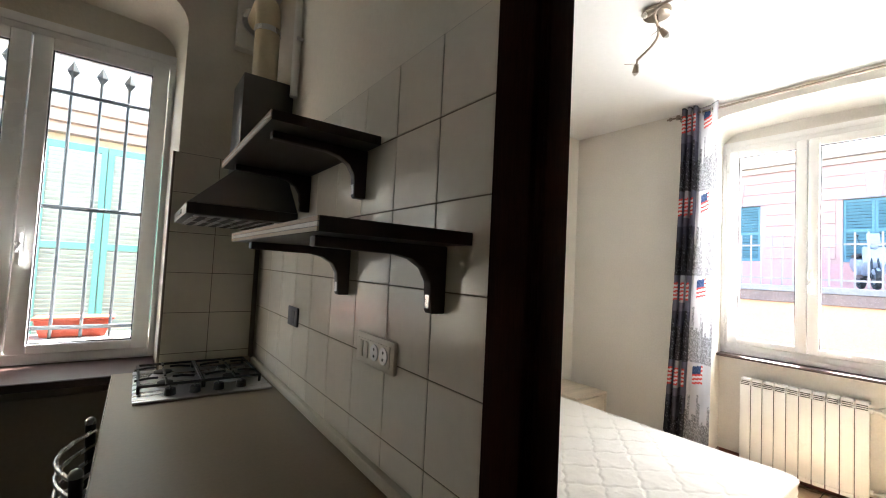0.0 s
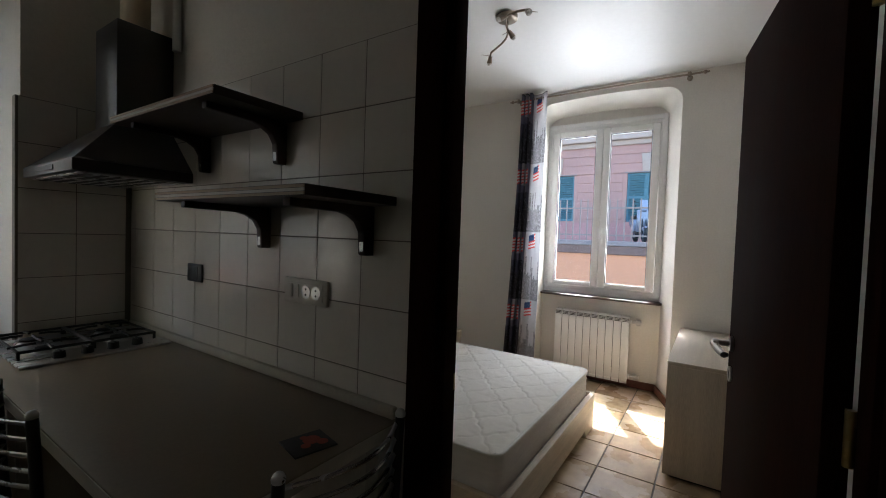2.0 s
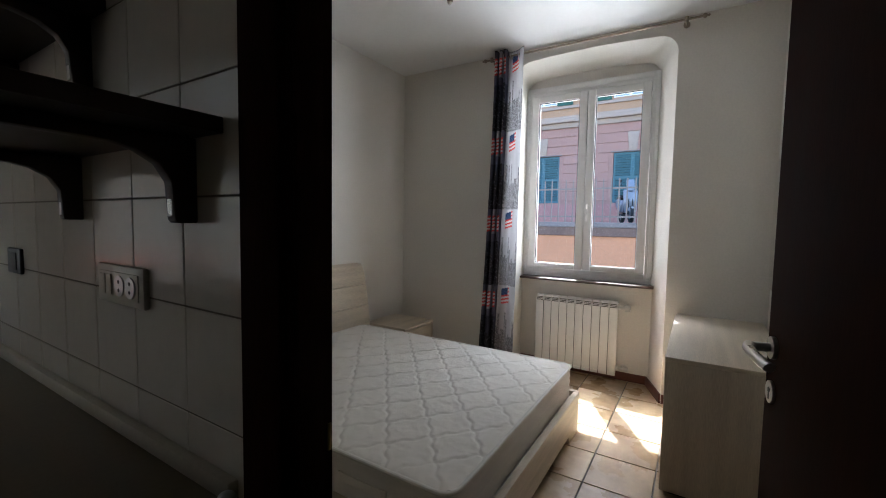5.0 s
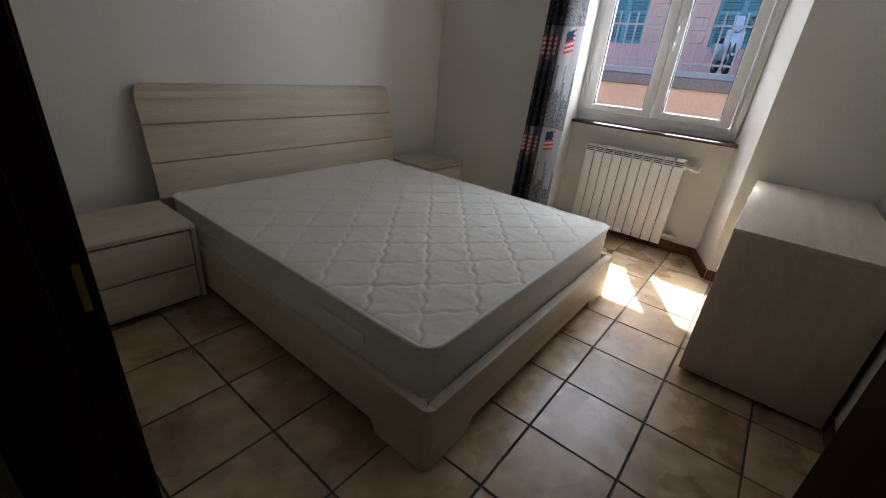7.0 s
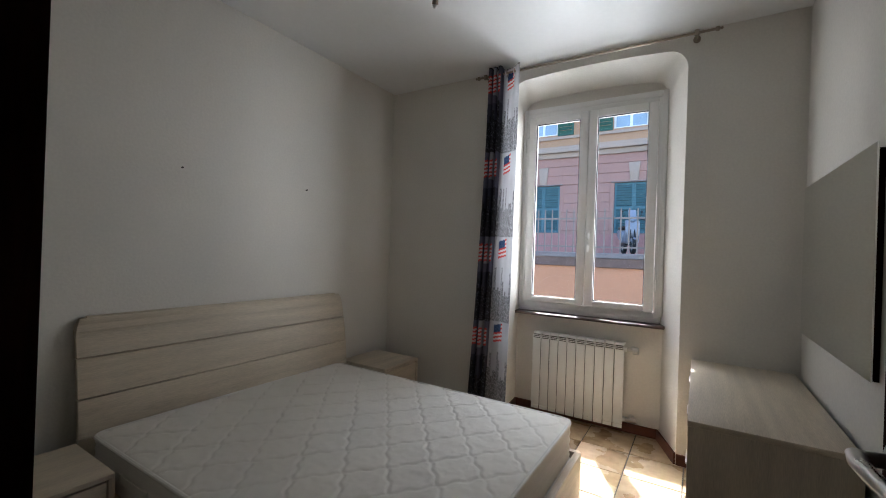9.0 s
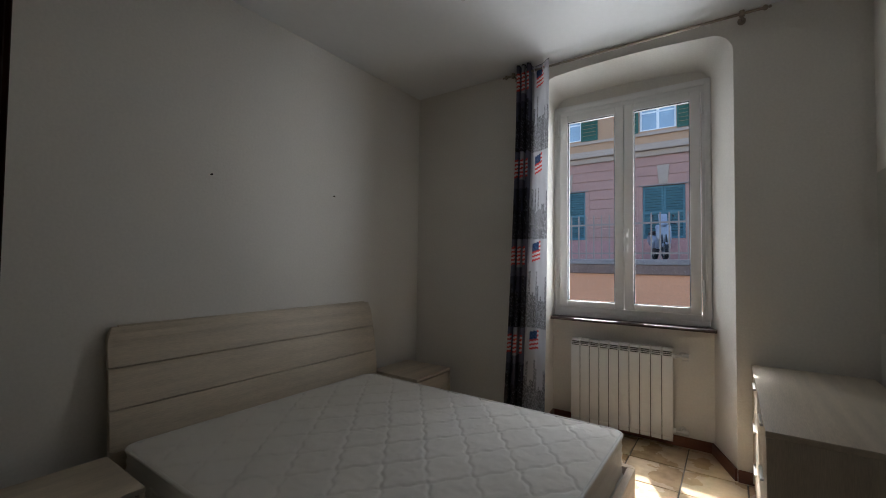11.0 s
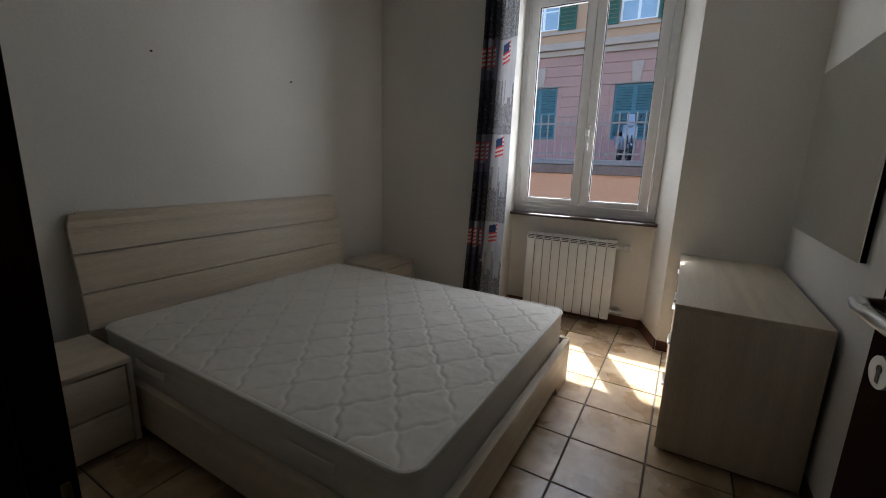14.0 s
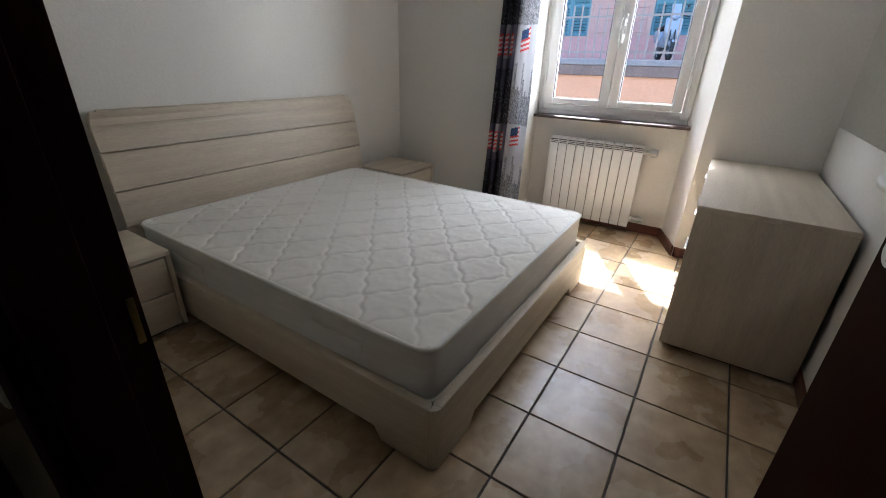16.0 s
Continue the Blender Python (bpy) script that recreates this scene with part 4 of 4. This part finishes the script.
# wall shelves on wooden brackets
def shelf(x0, y0, y1, z, label):
    x1, th = -3.168, 0.026
    sh = thing("wall_shelf", label, "shelf", (-3.33, (y0 + y1) / 2, z - th), "dark kitchen shelves")
    part("board", sbox((x0 + 0.0035, y0 + 0.002, z - th), (x1, y1 - 0.0035, z), 0.001, 1), SHELF_WOOD, sh)
    for k in range(3):
        za = z - th + 0.001 + k * 0.0083
        part("edge_band", boxes(((x0, y0 + 0.002, za), (x0 + 0.003, y1 - 0.0035, za + 0.0068))), SHELF_EDGE if k != 1 else COUNTER_EDGE, sh)
    for y in (y0 + 0.10, y1 - 0.125):
        zt = z - th - 0.0005
        a = [(x0 + 0.027, zt), (x0 + 0.027, zt - 0.020), (-3.29, zt - 0.024), (-3.255, zt - 0.032), (-3.225, zt - 0.050), (-3.208, zt - 0.078), (-3.204, zt - 0.14), (-3.200, zt - 0.146), (-3.1665, zt - 0.146), (-3.1665, zt)]
        part("bracket", soft(prism(a, lambda u, v, w: (u, y - 0.014 + w, v), 0.028), 0.003), SHELF_WOOD, sh)
        part("screw_cap", sbox((-3.2062, y - 0.008, zt - 0.135), (-3.2035, y + 0.008, zt - 0.085), 0.001, 1), STEEL, sh)


shelf(-3.487, -2.035, -1.305, 1.543, "dark walnut wall shelf on two curved brackets above the sockets")
shelf(-3.470, -1.612, -0.88, 1.838, "dark walnut wall shelf on two curved brackets beside the hood")

# sockets
sock = thing("wall_socket", "ivory wall plate with two round sockets on the tiles", "socket", (-3.165, -1.655, 1.235))
part("plate", sbox((-3.178, -1.762, 1.192), (-3.1655, -1.545, 1.276), 0.004), IVORY, sock)
part("insert", sbox((-3.181, -1.745, 1.206), (-3.1782, -1.562, 1.262), 0.002), IVORY, sock)
for y in (-1.715, -1.665):
    o = part("outlet", rod(bmesh.new(), (-3.1808, y, 1.234), (-3.1835, y, 1.234), 0.022, 22), SATIN, sock)
    part("pin_holes", rod(rod(bmesh.new(), (-3.183, y, 1.243), (-3.1842, y, 1.243), 0.004), (-3.183, y, 1.225), (-3.1842, y, 1.225), 0.004), BLACK, o)
for y in (-1.615, -1.585):
    part("switch_key", sbox((-3.184, y - 0.012, 1.212), (-3.1812, y + 0.012, 1.256), 0.001), IVORY, sock)
plate = thing("black_wall_plate", "small black switch plate on the wall tiles", "switch", (-3.166, -0.913, 1.24))
part("plate", sbox((-3.176, -0.972, 1.200), (-3.1655, -0.850, 1.278), 0.004), BLACK, plate)
part("key", sbox((-3.179, -0.945, 1.212), (-3.1762, -0.878, 1.266), 0.002), BLACK, plate)

# printed trivet on the worktop
trivet = thing("trivet", "small dark square mat with an orange print on the worktop", "trivet", (-3.41, -1.98, CT))
rot = Matrix.Translation((-3.412, -1.978, CT)) @ Matrix.Rotation(radians(-14), 4, "Z")
bm = bmesh.new()
box(bm, (-0.055, -0.05, 0.0005), (0.055, 0.05, 0.005), rot)
part("mat", soft(bm, 0.002, 1), BLACK, trivet)
for x, y, r in ((0.012, 0.008, 0.022), (0.03, -0.015, 0.014), (-0.012, -0.012, 0.012), (0.0, 0.028, 0.009)):
    part("printed_spot", rod(bmesh.new(), rot @ Vector((x, y, 0.005)), rot @ Vector((x, y, 0.0056)), r, 12), TERRACOTTA, trivet)


# chairs with curved rods in the back
def chair():
    ch = thing("chair", "black metal chair with bowed steel back rods at the worktop", "chair", (0, 0, 0), "chairs at the worktop")
    for x in (-0.185, 0.185):
        part("back_post", tube(bmesh.new(), [(x, 0.03, 0.0), (x, 0.02, 0.45), (x, 0.0, 0.70), (x, -0.012, 0.955)], 0.013, 12), BLACK_MET, ch)
        part("post_cap", ball(bmesh.new(), (x, -0.012, 0.957), 0.0145), STEEL, ch)
        part("front_leg", tube(bmesh.new(), [(x, 0.40, 0.0), (x, 0.39, 0.44)], 0.013, 12), BLACK_MET, ch)
    for k in range(6):
        z = 0.725 + 0.041 * k
        pts = [(-0.185 + 0.37 * s, 0.01 - 0.03 * (z - 0.6) - 0.065 * math.sin(math.pi * s), z) for s in (j / 12 for j in range(13))]
        part("back_rod", tube(bmesh.new(), pts, 0.0055, 8), STEEL, ch)
    part("seat", soft(prism(rounded(-0.205, 0.205, 0.02, 0.43, 0.06), lambda u, v, w: (u, v, 0.44 + w), 0.035), 0.008), CREAM_SEAT, ch, "cream seat pad")
    for a, b in (((-0.185, 0.03, 0.2), (-0.185, 0.395, 0.2)), ((0.185, 0.03, 0.2), (0.185, 0.395, 0.2))):
        part("stretcher", rod(bmesh.new(), a, b, 0.008, 10), BLACK_MET, ch)
    return ch


first = chair()
first.matrix_basis = pose(-3.775, -1.22, 0, 0, 0, -90)
copy_thing(first, pose(-3.405, -2.10, 0, 0, 0, 0))

# cupboard front and radiator below the kitchen window
cup = thing("meter_cupboard", "painted cupboard door set below the kitchen window sill", "cupboard", (-3.95, -0.02, 0.1))
part("surround", sbox((-4.30, -0.082, 0.05), (-3.605, -0.0605, 0.855), 0.003), CABINET, cup)
cd = part("cupboard_door", sbox((-4.21, -0.10, 0.12), (-3.64, -0.0825, 0.80), 0.004), CABINET, cup)
for z in (0.24, 0.68):
    part("latch", rod(bmesh.new(), (-4.15, -0.10, z), (-4.15, -0.11, z), 0.012, 12), BLACK, cd)
krad = thing("kitchen_radiator", "painted radiator below the kitchen window", "radiator", (-4.55, -0.06, 0.1))
for k in range(4):
    x = -4.70 + 0.09 * k
    part("section", soft(boxes(((x + 0.003, -0.18, 0.12), (x + 0.085, -0.09, 0.70))), 0.012), RAD_WHITE, krad)
part("collector", rod(bmesh.new(), (-4.72, -0.13, 0.66), (-4.33, -0.13, 0.66), 0.016), RAD_WHITE, krad)
part("bracket", boxes(((-4.6, -0.09, 0.5), (-4.56, -0.059, 0.53))), RAD_WHITE, krad)

# ---- outside the kitchen window: grille, flower boxes, the house across the lane ----
grille = thing("window_grille", "grey wrought-iron window grille with spear points", "grille", (-4.19, 0.42, 0.98))
for k in range(9):
    x = -4.70 + 0.127 * k
    bm = rod(bmesh.new(), (x, 0.42, 0.98), (x, 0.42, 2.44), 0.008, 10)
    bar1 = part("bar", bm, IRON, grille)
    bm = bmesh.new()
    bmesh.ops.create_cone(bm, segments=4, radius1=0.028, radius2=0.001, depth=0.06, matrix=Matrix.Translation((x, 0.42, 2.50)) @ Matrix.Diagonal((1, 0.4, 1, 1)))
    bmesh.ops.create_cone(bm, segments=4, radius1=0.006, radius2=0.028, depth=0.04, matrix=Matrix.Translation((x, 0.42, 2.45)) @ Matrix.Diagonal((1, 0.4, 1, 1)))
    part("spear_point", bm, IRON, bar1, smooth=False)
for z in (1.03, 1.69, 2.33):
    part("cross_bar", sbox((-4.76, 0.408, z), (-3.62, 0.4185, z + 0.022), 0.002, 1), IRON, grille)
part("wall_tie", boxes(((-4.76, 0.345, 1.69), (-4.745, 0.408, 1.712)), ((-3.635, 0.345, 1.69), (-3.62, 0.408, 1.712))), IRON, grille)
struct("outer_ledge", boxes(((-4.8, 0.345, 0.90), (-3.6, 0.62, 0.98))), STONE, "stone ledge outside the kitchen window", "sill")


def planter(x0, x1):
    pl = thing("flower_box", "empty red plastic flower box on the outer ledge", "flower box", ((x0 + x1) / 2, 0.52, 0.98), "flower boxes outside")
    bm = prism([(x0 + 0.03, 0.98), (x1 - 0.03, 0.98), (x1, 1.075), (x0, 1.075)], lambda u, v, w: (u, 0.45 + w, v), 0.13)
    part("tub", soft(bm, 0.006), TERRACOTTA, pl)
    part("rim", sbox((x0 - 0.008, 0.442, 1.0755), (x1 + 0.008, 0.588, 1.09), 0.004), TERRACOTTA, pl)


planter(-4.14, -3.80)
planter(-4.62, -4.26)


def louvred(parent, x0, x1, z0, z1, place, frame_mat, slat_mat, n, name="shutter"):
    """A louvred shutter leaf: stiles, rails and tilted slats; place(u, d, z)."""
    def b(bm, u0, u1, d0, d1, za, zb):
        p = [place(u, d, z) for u in (u0, u1) for d in (d0, d1) for z in (za, zb)]
        box(bm, [min(q[i] for q in p) for i in range(3)], [max(q[i] for q in p) for i in range(3)])
    bm = bmesh.new()
    w = 0.06
    b(bm, x0, x0 + w, 0, 0.045, z0, z1), b(bm, x1 - w, x1, 0, 0.045, z0, z1)
    for z in (z0, (z0 + z1) / 2 - 0.04, z1 - 0.08):
        b(bm, x0 + w, x1 - w, 0.002, 0.043, z, z + 0.08)
    leaf = part(name, bm, frame_mat, parent, smooth=False)
    step = (z1 - z0 - 0.16) / n
    for k in range(n):
        z = z0 + 0.08 + k * step
        o = [(0.008, z), (0.040, z + step * 0.75), (0.040, z + step * 0.75 + 0.008), (0.008, z + 0.008)]
        bm = prism(o, lambda u, v, s: place(x0 + w + s, u, v), x1 - x0 - 2 * w)
        part("slat", bm, slat_mat, leaf, smooth=False)


lane = thing("lane_house", "beige rendered house across the lane with green shutters", "house", (-4.2, 4.2, -3.2))
# Height above the cornice is added to hold sky light off the kitchen.
part("wall", boxes(((-9.0, 4.25, -3.2), (0.84, 4.65, 7.5))), BEIGE, lane)
part("cornice", soft(boxes(((-9.0, 4.02, 3.02), (0.8, 4.2495, 3.16)), ((-9.0, 4.10, 2.90), (0.8, 4.2495, 3.0195)), ((-9.0, 3.95, 3.1605), (0.8, 4.2495, 3.25))), 0.01), TRIM, lane)
part("roof", boxes(((-9.0, 3.85, 7.5005), (0.84, 4.65, 7.6))), STONE, lane)
for a, b in ((-4.72, -4.10), (-4.09, -3.47)):
    louvred(lane, a, b, 0.25, 2.80, lambda u, d, z: (u, 4.2 - d, z), SHUTTER_K, LOUVRE_K, 44)
part("window_surround", boxes(((-4.86, 4.19, 0.1), (-4.73, 4.2495, 2.9)), ((-3.46, 4.19, 0.1), (-3.33, 4.2495, 2.9))), TRIM, lane)
part("drain_pipe", tube(bmesh.new(), [(-5.35, 4.17, -3.1), (-5.35, 4.17, 2.0), (-5.40, 4.17, 2.12), (-5.6, 4.17, 2.2), (-5.9, 4.17, 2.22)], 0.045, 12), TERRACOTTA, lane, "rust-red drain pipe")

# ---- outside the bedroom window: retaining wall, terrace, railing, scooter, the pink house ----
struct("ground", boxes(((-60, -60, -3.4), (60, 60, -3.2))), ASPHALT, "asphalt street far below the window", "ground")
TZ = 1.46
struct("retaining_wall", boxes(((10.0, -24, -3.2), (10.5, 30, 1.02))), ORANGE, "orange rendered retaining wall across the street", "wall")
struct("ledge_band", soft(boxes(((9.93, -24, 1.02), (10.55, 30, 1.30))), 0.02), LEDGE_LOW, "brown weathered band below the coping", "ledge")
struct("ledge", soft(boxes(((9.9, -24, 1.3005), (10.55, 30, TZ))), 0.02), STONE, "grey stone coping on the retaining wall", "ledge")
struct("terrace", boxes(((10.55, -24, 1.0), (13.2, 30, TZ - 0.004))), PAVING, "grey paved terrace behind the railing", "pavement")
fence = thing("railing", "beige metal picket railing along the terrace", "railing", (10.3, 0, TZ))
for k in range(46):
    y = -3.4 + 0.235 * k
    part("picket", boxes(((10.285, y - 0.02, TZ), (10.30, y + 0.02, 2.84))), RAILING, fence, smooth=False)
for z in (1.62, 2.52):
    part("rail", boxes(((10.3005, -3.6, z), (10.325, 7.4, z + 0.05))), RAILING, fence, smooth=False)

HXF = 12.6
house = thing("pink_house", "pink and ochre rendered house with green louvred shutters", "house", (HXF, 0, TZ))
part("wall", pierced([(-24, 2.15), (30, 2.15), (30, 5.25), (-24, 5.25)], [[(y, 2.2), (y + 1.3, 2.2), (y + 1.3, 4.02), (y, 4.02)] for y in (-1.28, 1.98, -4.5)], lambda u, v, w: (HXF + w, u, v), 0.3), PINK, house, smooth=False)
part("plinth", boxes(((HXF - 0.04, -24, TZ - 0.003), (HXF + 0.3, 30, 2.149))), PINK_LOW, house)
for z in (2.45, 2.8, 3.15, 3.5, 3.85, 4.2, 4.55, 4.9):
    segs = [(-24, -4.65), (-3.05, -1.43), (0.17, 1.83), (3.43, 30)] if z < 4.1 else [(-24, 30)]
    for a, b in segs:
        part("rusticated_course", soft(boxes(((HXF - 0.025, a, z - 0.165), (HXF - 0.0005, b, z + 0.165))), 0.008, 1), PINK, house)
part("cornice", soft(boxes(((HXF - 0.10, -24, 5.06), (HXF - 0.026, 30, 5.25)), ((HXF - 0.22, -24, 5.2505), (HXF + 0.3, 30, 5.40)), ((HXF - 0.14, -24, 5.4005), (HXF + 0.3, 30, 5.50))), 0.015), TRIM, house)
part("upper_wall", pierced([(-24, 5.5), (30, 5.5), (30, 10.5), (-24, 10.5)], [[(y, 5.98), (y + 1.15, 5.98), (y + 1.15, 8.2), (y, 8.2)] for y in (-1.03, 2.15, -4.2)], lambda u, v, w: (HXF + w, u, v), 0.3), OCHRE, house, smooth=False)
part("string_course", boxes(((HXF - 0.06, -24, 5.80), (HXF - 0.0005, 30, 5.90))), TRIM, house)
part("roof", boxes(((HXF - 0.5, -24, 10.5005), (HXF + 6, 30, 10.7))), STONE, house)
# Added near-black sheet, unseen itself, darkens the inside behind the shutter slats.
part("dark_backing_sheet", boxes(((HXF + 0.8, -24, TZ), (HXF + 1.0, 30, 10.5))), GAP, house)
for y in (-1.28, 1.98, -4.5):
    for a, b in ((y + 0.01, y + 0.645), (y + 0.655, y + 1.29)):
        louvred(house, a, b, 2.21, 4.01, lambda u, d, z: (HXF + 0.08 - d, u, z), SHUTTER, SHUTTER, 18)
    part("keystone", soft(prism([(y + 0.52, 4.06), (y + 0.78, 4.06), (y + 0.84, 4.72), (y + 0.46, 4.72)], lambda u, v, w: (HXF - 0.07 + w, u, v), 0.04), 0.01), TRIM, house, "pale tapered keystone")
    part("lintel", boxes(((HXF - 0.06, y - 0.1, 4.022), (HXF - 0.026, y + 1.4, 4.058))), STONE, house)
for y in (-1.03, 2.15, -4.2):
    w1 = part("window", boxes(((HXF + 0.12, y, 5.98), (HXF + 0.17, y + 0.07, 8.2)), ((HXF + 0.12, y + 1.08, 5.98), (HXF + 0.17, y + 1.15, 8.2)), ((HXF + 0.12, y + 0.07, 5.98), (HXF + 0.17, y + 1.08, 6.05)),
                              ((HXF + 0.12, y + 0.07, 8.13), (HXF + 0.17, y + 1.08, 8.2)), ((HXF + 0.12, y + 0.53, 6.05), (HXF + 0.17, y + 0.62, 8.13)), ((HXF + 0.13, y + 0.07, 6.62), (HXF + 0.16, y + 1.08, 6.67))), WHITE_PVC, house)
    part("pane", boxes(((HXF + 0.14, y + 0.07, 6.05), (HXF + 0.15, y + 1.08, 8.13))), WIN_SKY, w1)
    for a, b in ((y - 0.62, y - 0.02), (y + 1.17, y + 1.77)):
        louvred(house, a, b, 5.93, 8.2, lambda u, d, z: (HXF - 0.01 - d, u, z), SHUTTER_DK, SHUTTER_DK, 16)

# parked scooter
sc = thing("scooter", "silver-grey motor scooter parked behind the railing", "scooter", (11.3, -0.7, TZ))
SM = Matrix.Translation((11.4, -0.66, TZ)) @ Matrix.Rotation(radians(200), 4, "Z") @ Matrix.Scale(1.08, 4)


def sp(bm):
    bmesh.ops.transform(bm, matrix=SM, verts=bm.verts[:])
    return bm


for x in (0.62, -0.58):
    w = part("wheel", sp(rod(bmesh.new(), (x, -0.045, 0.25), (x, 0.045, 0.25), 0.14, 20)), IRON, sc)
    ring = [(x + 0.21 * math.cos(a), 0, 0.25 + 0.21 * math.sin(a)) for a in (2 * math.pi * k / 20 for k in range(21))]
    part("tyre", sp(tube(bmesh.new(), ring, 0.06, 8, 0.045)), RUBBER, w)
part("front_shield", sp(soft(prism([(0.30, 0.30), (0.40, 0.32), (0.50, 0.62), (0.46, 0.98), (0.36, 1.0), (0.40, 0.62)], lambda u, v, w: (u, -0.20 + w, v), 0.40), 0.05)), SCOOT, sc)
part("front_fender", sp(ball(bmesh.new(), (0.60, 0, 0.40), 0.2, (1.1, 0.4, 0.5))), SCOOT, sc)
part("fork", sp(rod(rod(bmesh.new(), (0.62, -0.07, 0.25), (0.46, -0.05, 0.75), 0.02), (0.62, 0.07, 0.25), (0.46, 0.05, 0.75), 0.02)), BLACK, sc)
part("handlebar", sp(tube(bmesh.new(), [(0.32, -0.36, 1.02), (0.38, -0.15, 1.05), (0.38, 0.15, 1.05), (0.32, 0.36, 1.02)], 0.018, 8)), BLACK, sc)
part("headlight", sp(ball(bmesh.new(), (0.46, 0, 0.98), 0.08, (0.7, 1, 0.8))), SCOOT, sc)
part("floorboard", sp(sbox((-0.2, -0.17, 0.26), (0.34, 0.17, 0.34), 0.02)), BLACK, sc)
part("rear_body", sp(soft(prism([(-0.85, 0.55), (-0.55, 0.42), (-0.2, 0.30), (-0.1, 0.55), (-0.15, 0.72), (-0.8, 0.78)], lambda u, v, w: (u, -0.17 + w, v), 0.34), 0.05)), SCOOT, sc)
part("saddle", sp(soft(boxes(((-0.82, -0.15, 0.77), (-0.12, 0.15, 0.86))), 0.04)), BLACK, sc)

part("windscreen", sp(soft(prism([(0.40, 1.0), (0.45, 1.0), (0.36, 1.30), (0.33, 1.30)], lambda u, v, w: (u, -0.11 + w, v), 0.22), 0.01)), SCOOT, sc)
for y in (-0.27, 0.27):
    part("wing_mirror", sp(ball(rod(bmesh.new(), (0.36, y * 0.8, 1.04), (0.36, y, 1.22), 0.008), (0.36, y, 1.25), 0.035, (0.4, 1, 0.8))), BLACK, sc)

# ---- floor tiles and wall tiles, piece by piece ----
P = 0.3295
half = P / 2 - 0.004
xs = [-2.0 + P * (k + 0.5) for k in range(-4, 8)]
ys = [-2.235 + P * (k + 0.5) for k in range(-3, 7)]
pieces("tile", soft(boxes(((-half, -half, -0.0078), (half, half, 0.0))), 0.0016, 1), FLOOR_TILE, floor,
       [(x, y, 0.0) for x in xs for y in ys if -3.2 < x < 0.5 and (-3.25 < y < 0.1)])
pieces("tile", soft(boxes(((-half, -half, -0.0078), (half, half, 0.0))), 0.0016, 1), KIT_FLOOR, floor_kitchen,
       [(-3.335 - P * k, -4.3 + P * j, 0.0) for k in range(9) for j in range(13)])
T = 0.2
tz0, ty0 = 1.417, -1.697
zrow = [tz0 + T * k + T / 2 for k in range(-3, 3)]
th = T / 2 - 0.0016
back = struct("tile_bed", boxes(((-3.1635, -2.113, 0.86), (-3.1602, -0.236, 2.018))), TILE_JOINT, "dark joints of the kitchen wall tiling", "wall tiling")
pieces("tile", soft(boxes(((-0.003, -th, -th), (0.0, th, th))), 0.0012, 1), WALL_TILE, back,
       [(-3.1636, ty0 + T * k + T / 2, z) for z in zrow for k in range(-2, 7)])
strip = (0.0605 - 0.0032) / 2
pieces("tile", soft(boxes(((-0.003, -strip + 0.001, -th), (0.0, strip, th))), 0.0012, 1), WALL_TILE, back,
       [(-3.1636, ty0 + T * 7 + 0.0315, z) for z in zrow])
back2 = struct("tile_bed_end", boxes(((-3.600, -0.2345, 0.86), (-3.168, -0.1902, 1.985))), TILE_JOINT, "dark joints of the tiling behind the hob", "wall tiling")
pieces("tile", soft(boxes(((-th, -0.003, -th), (th, 0.0, th))), 0.0012, 1), WALL_TILE, back2,
       [(-3.592 + T / 2 + T * k, -0.2346, z - 0.033) for z in zrow for k in range(2)])
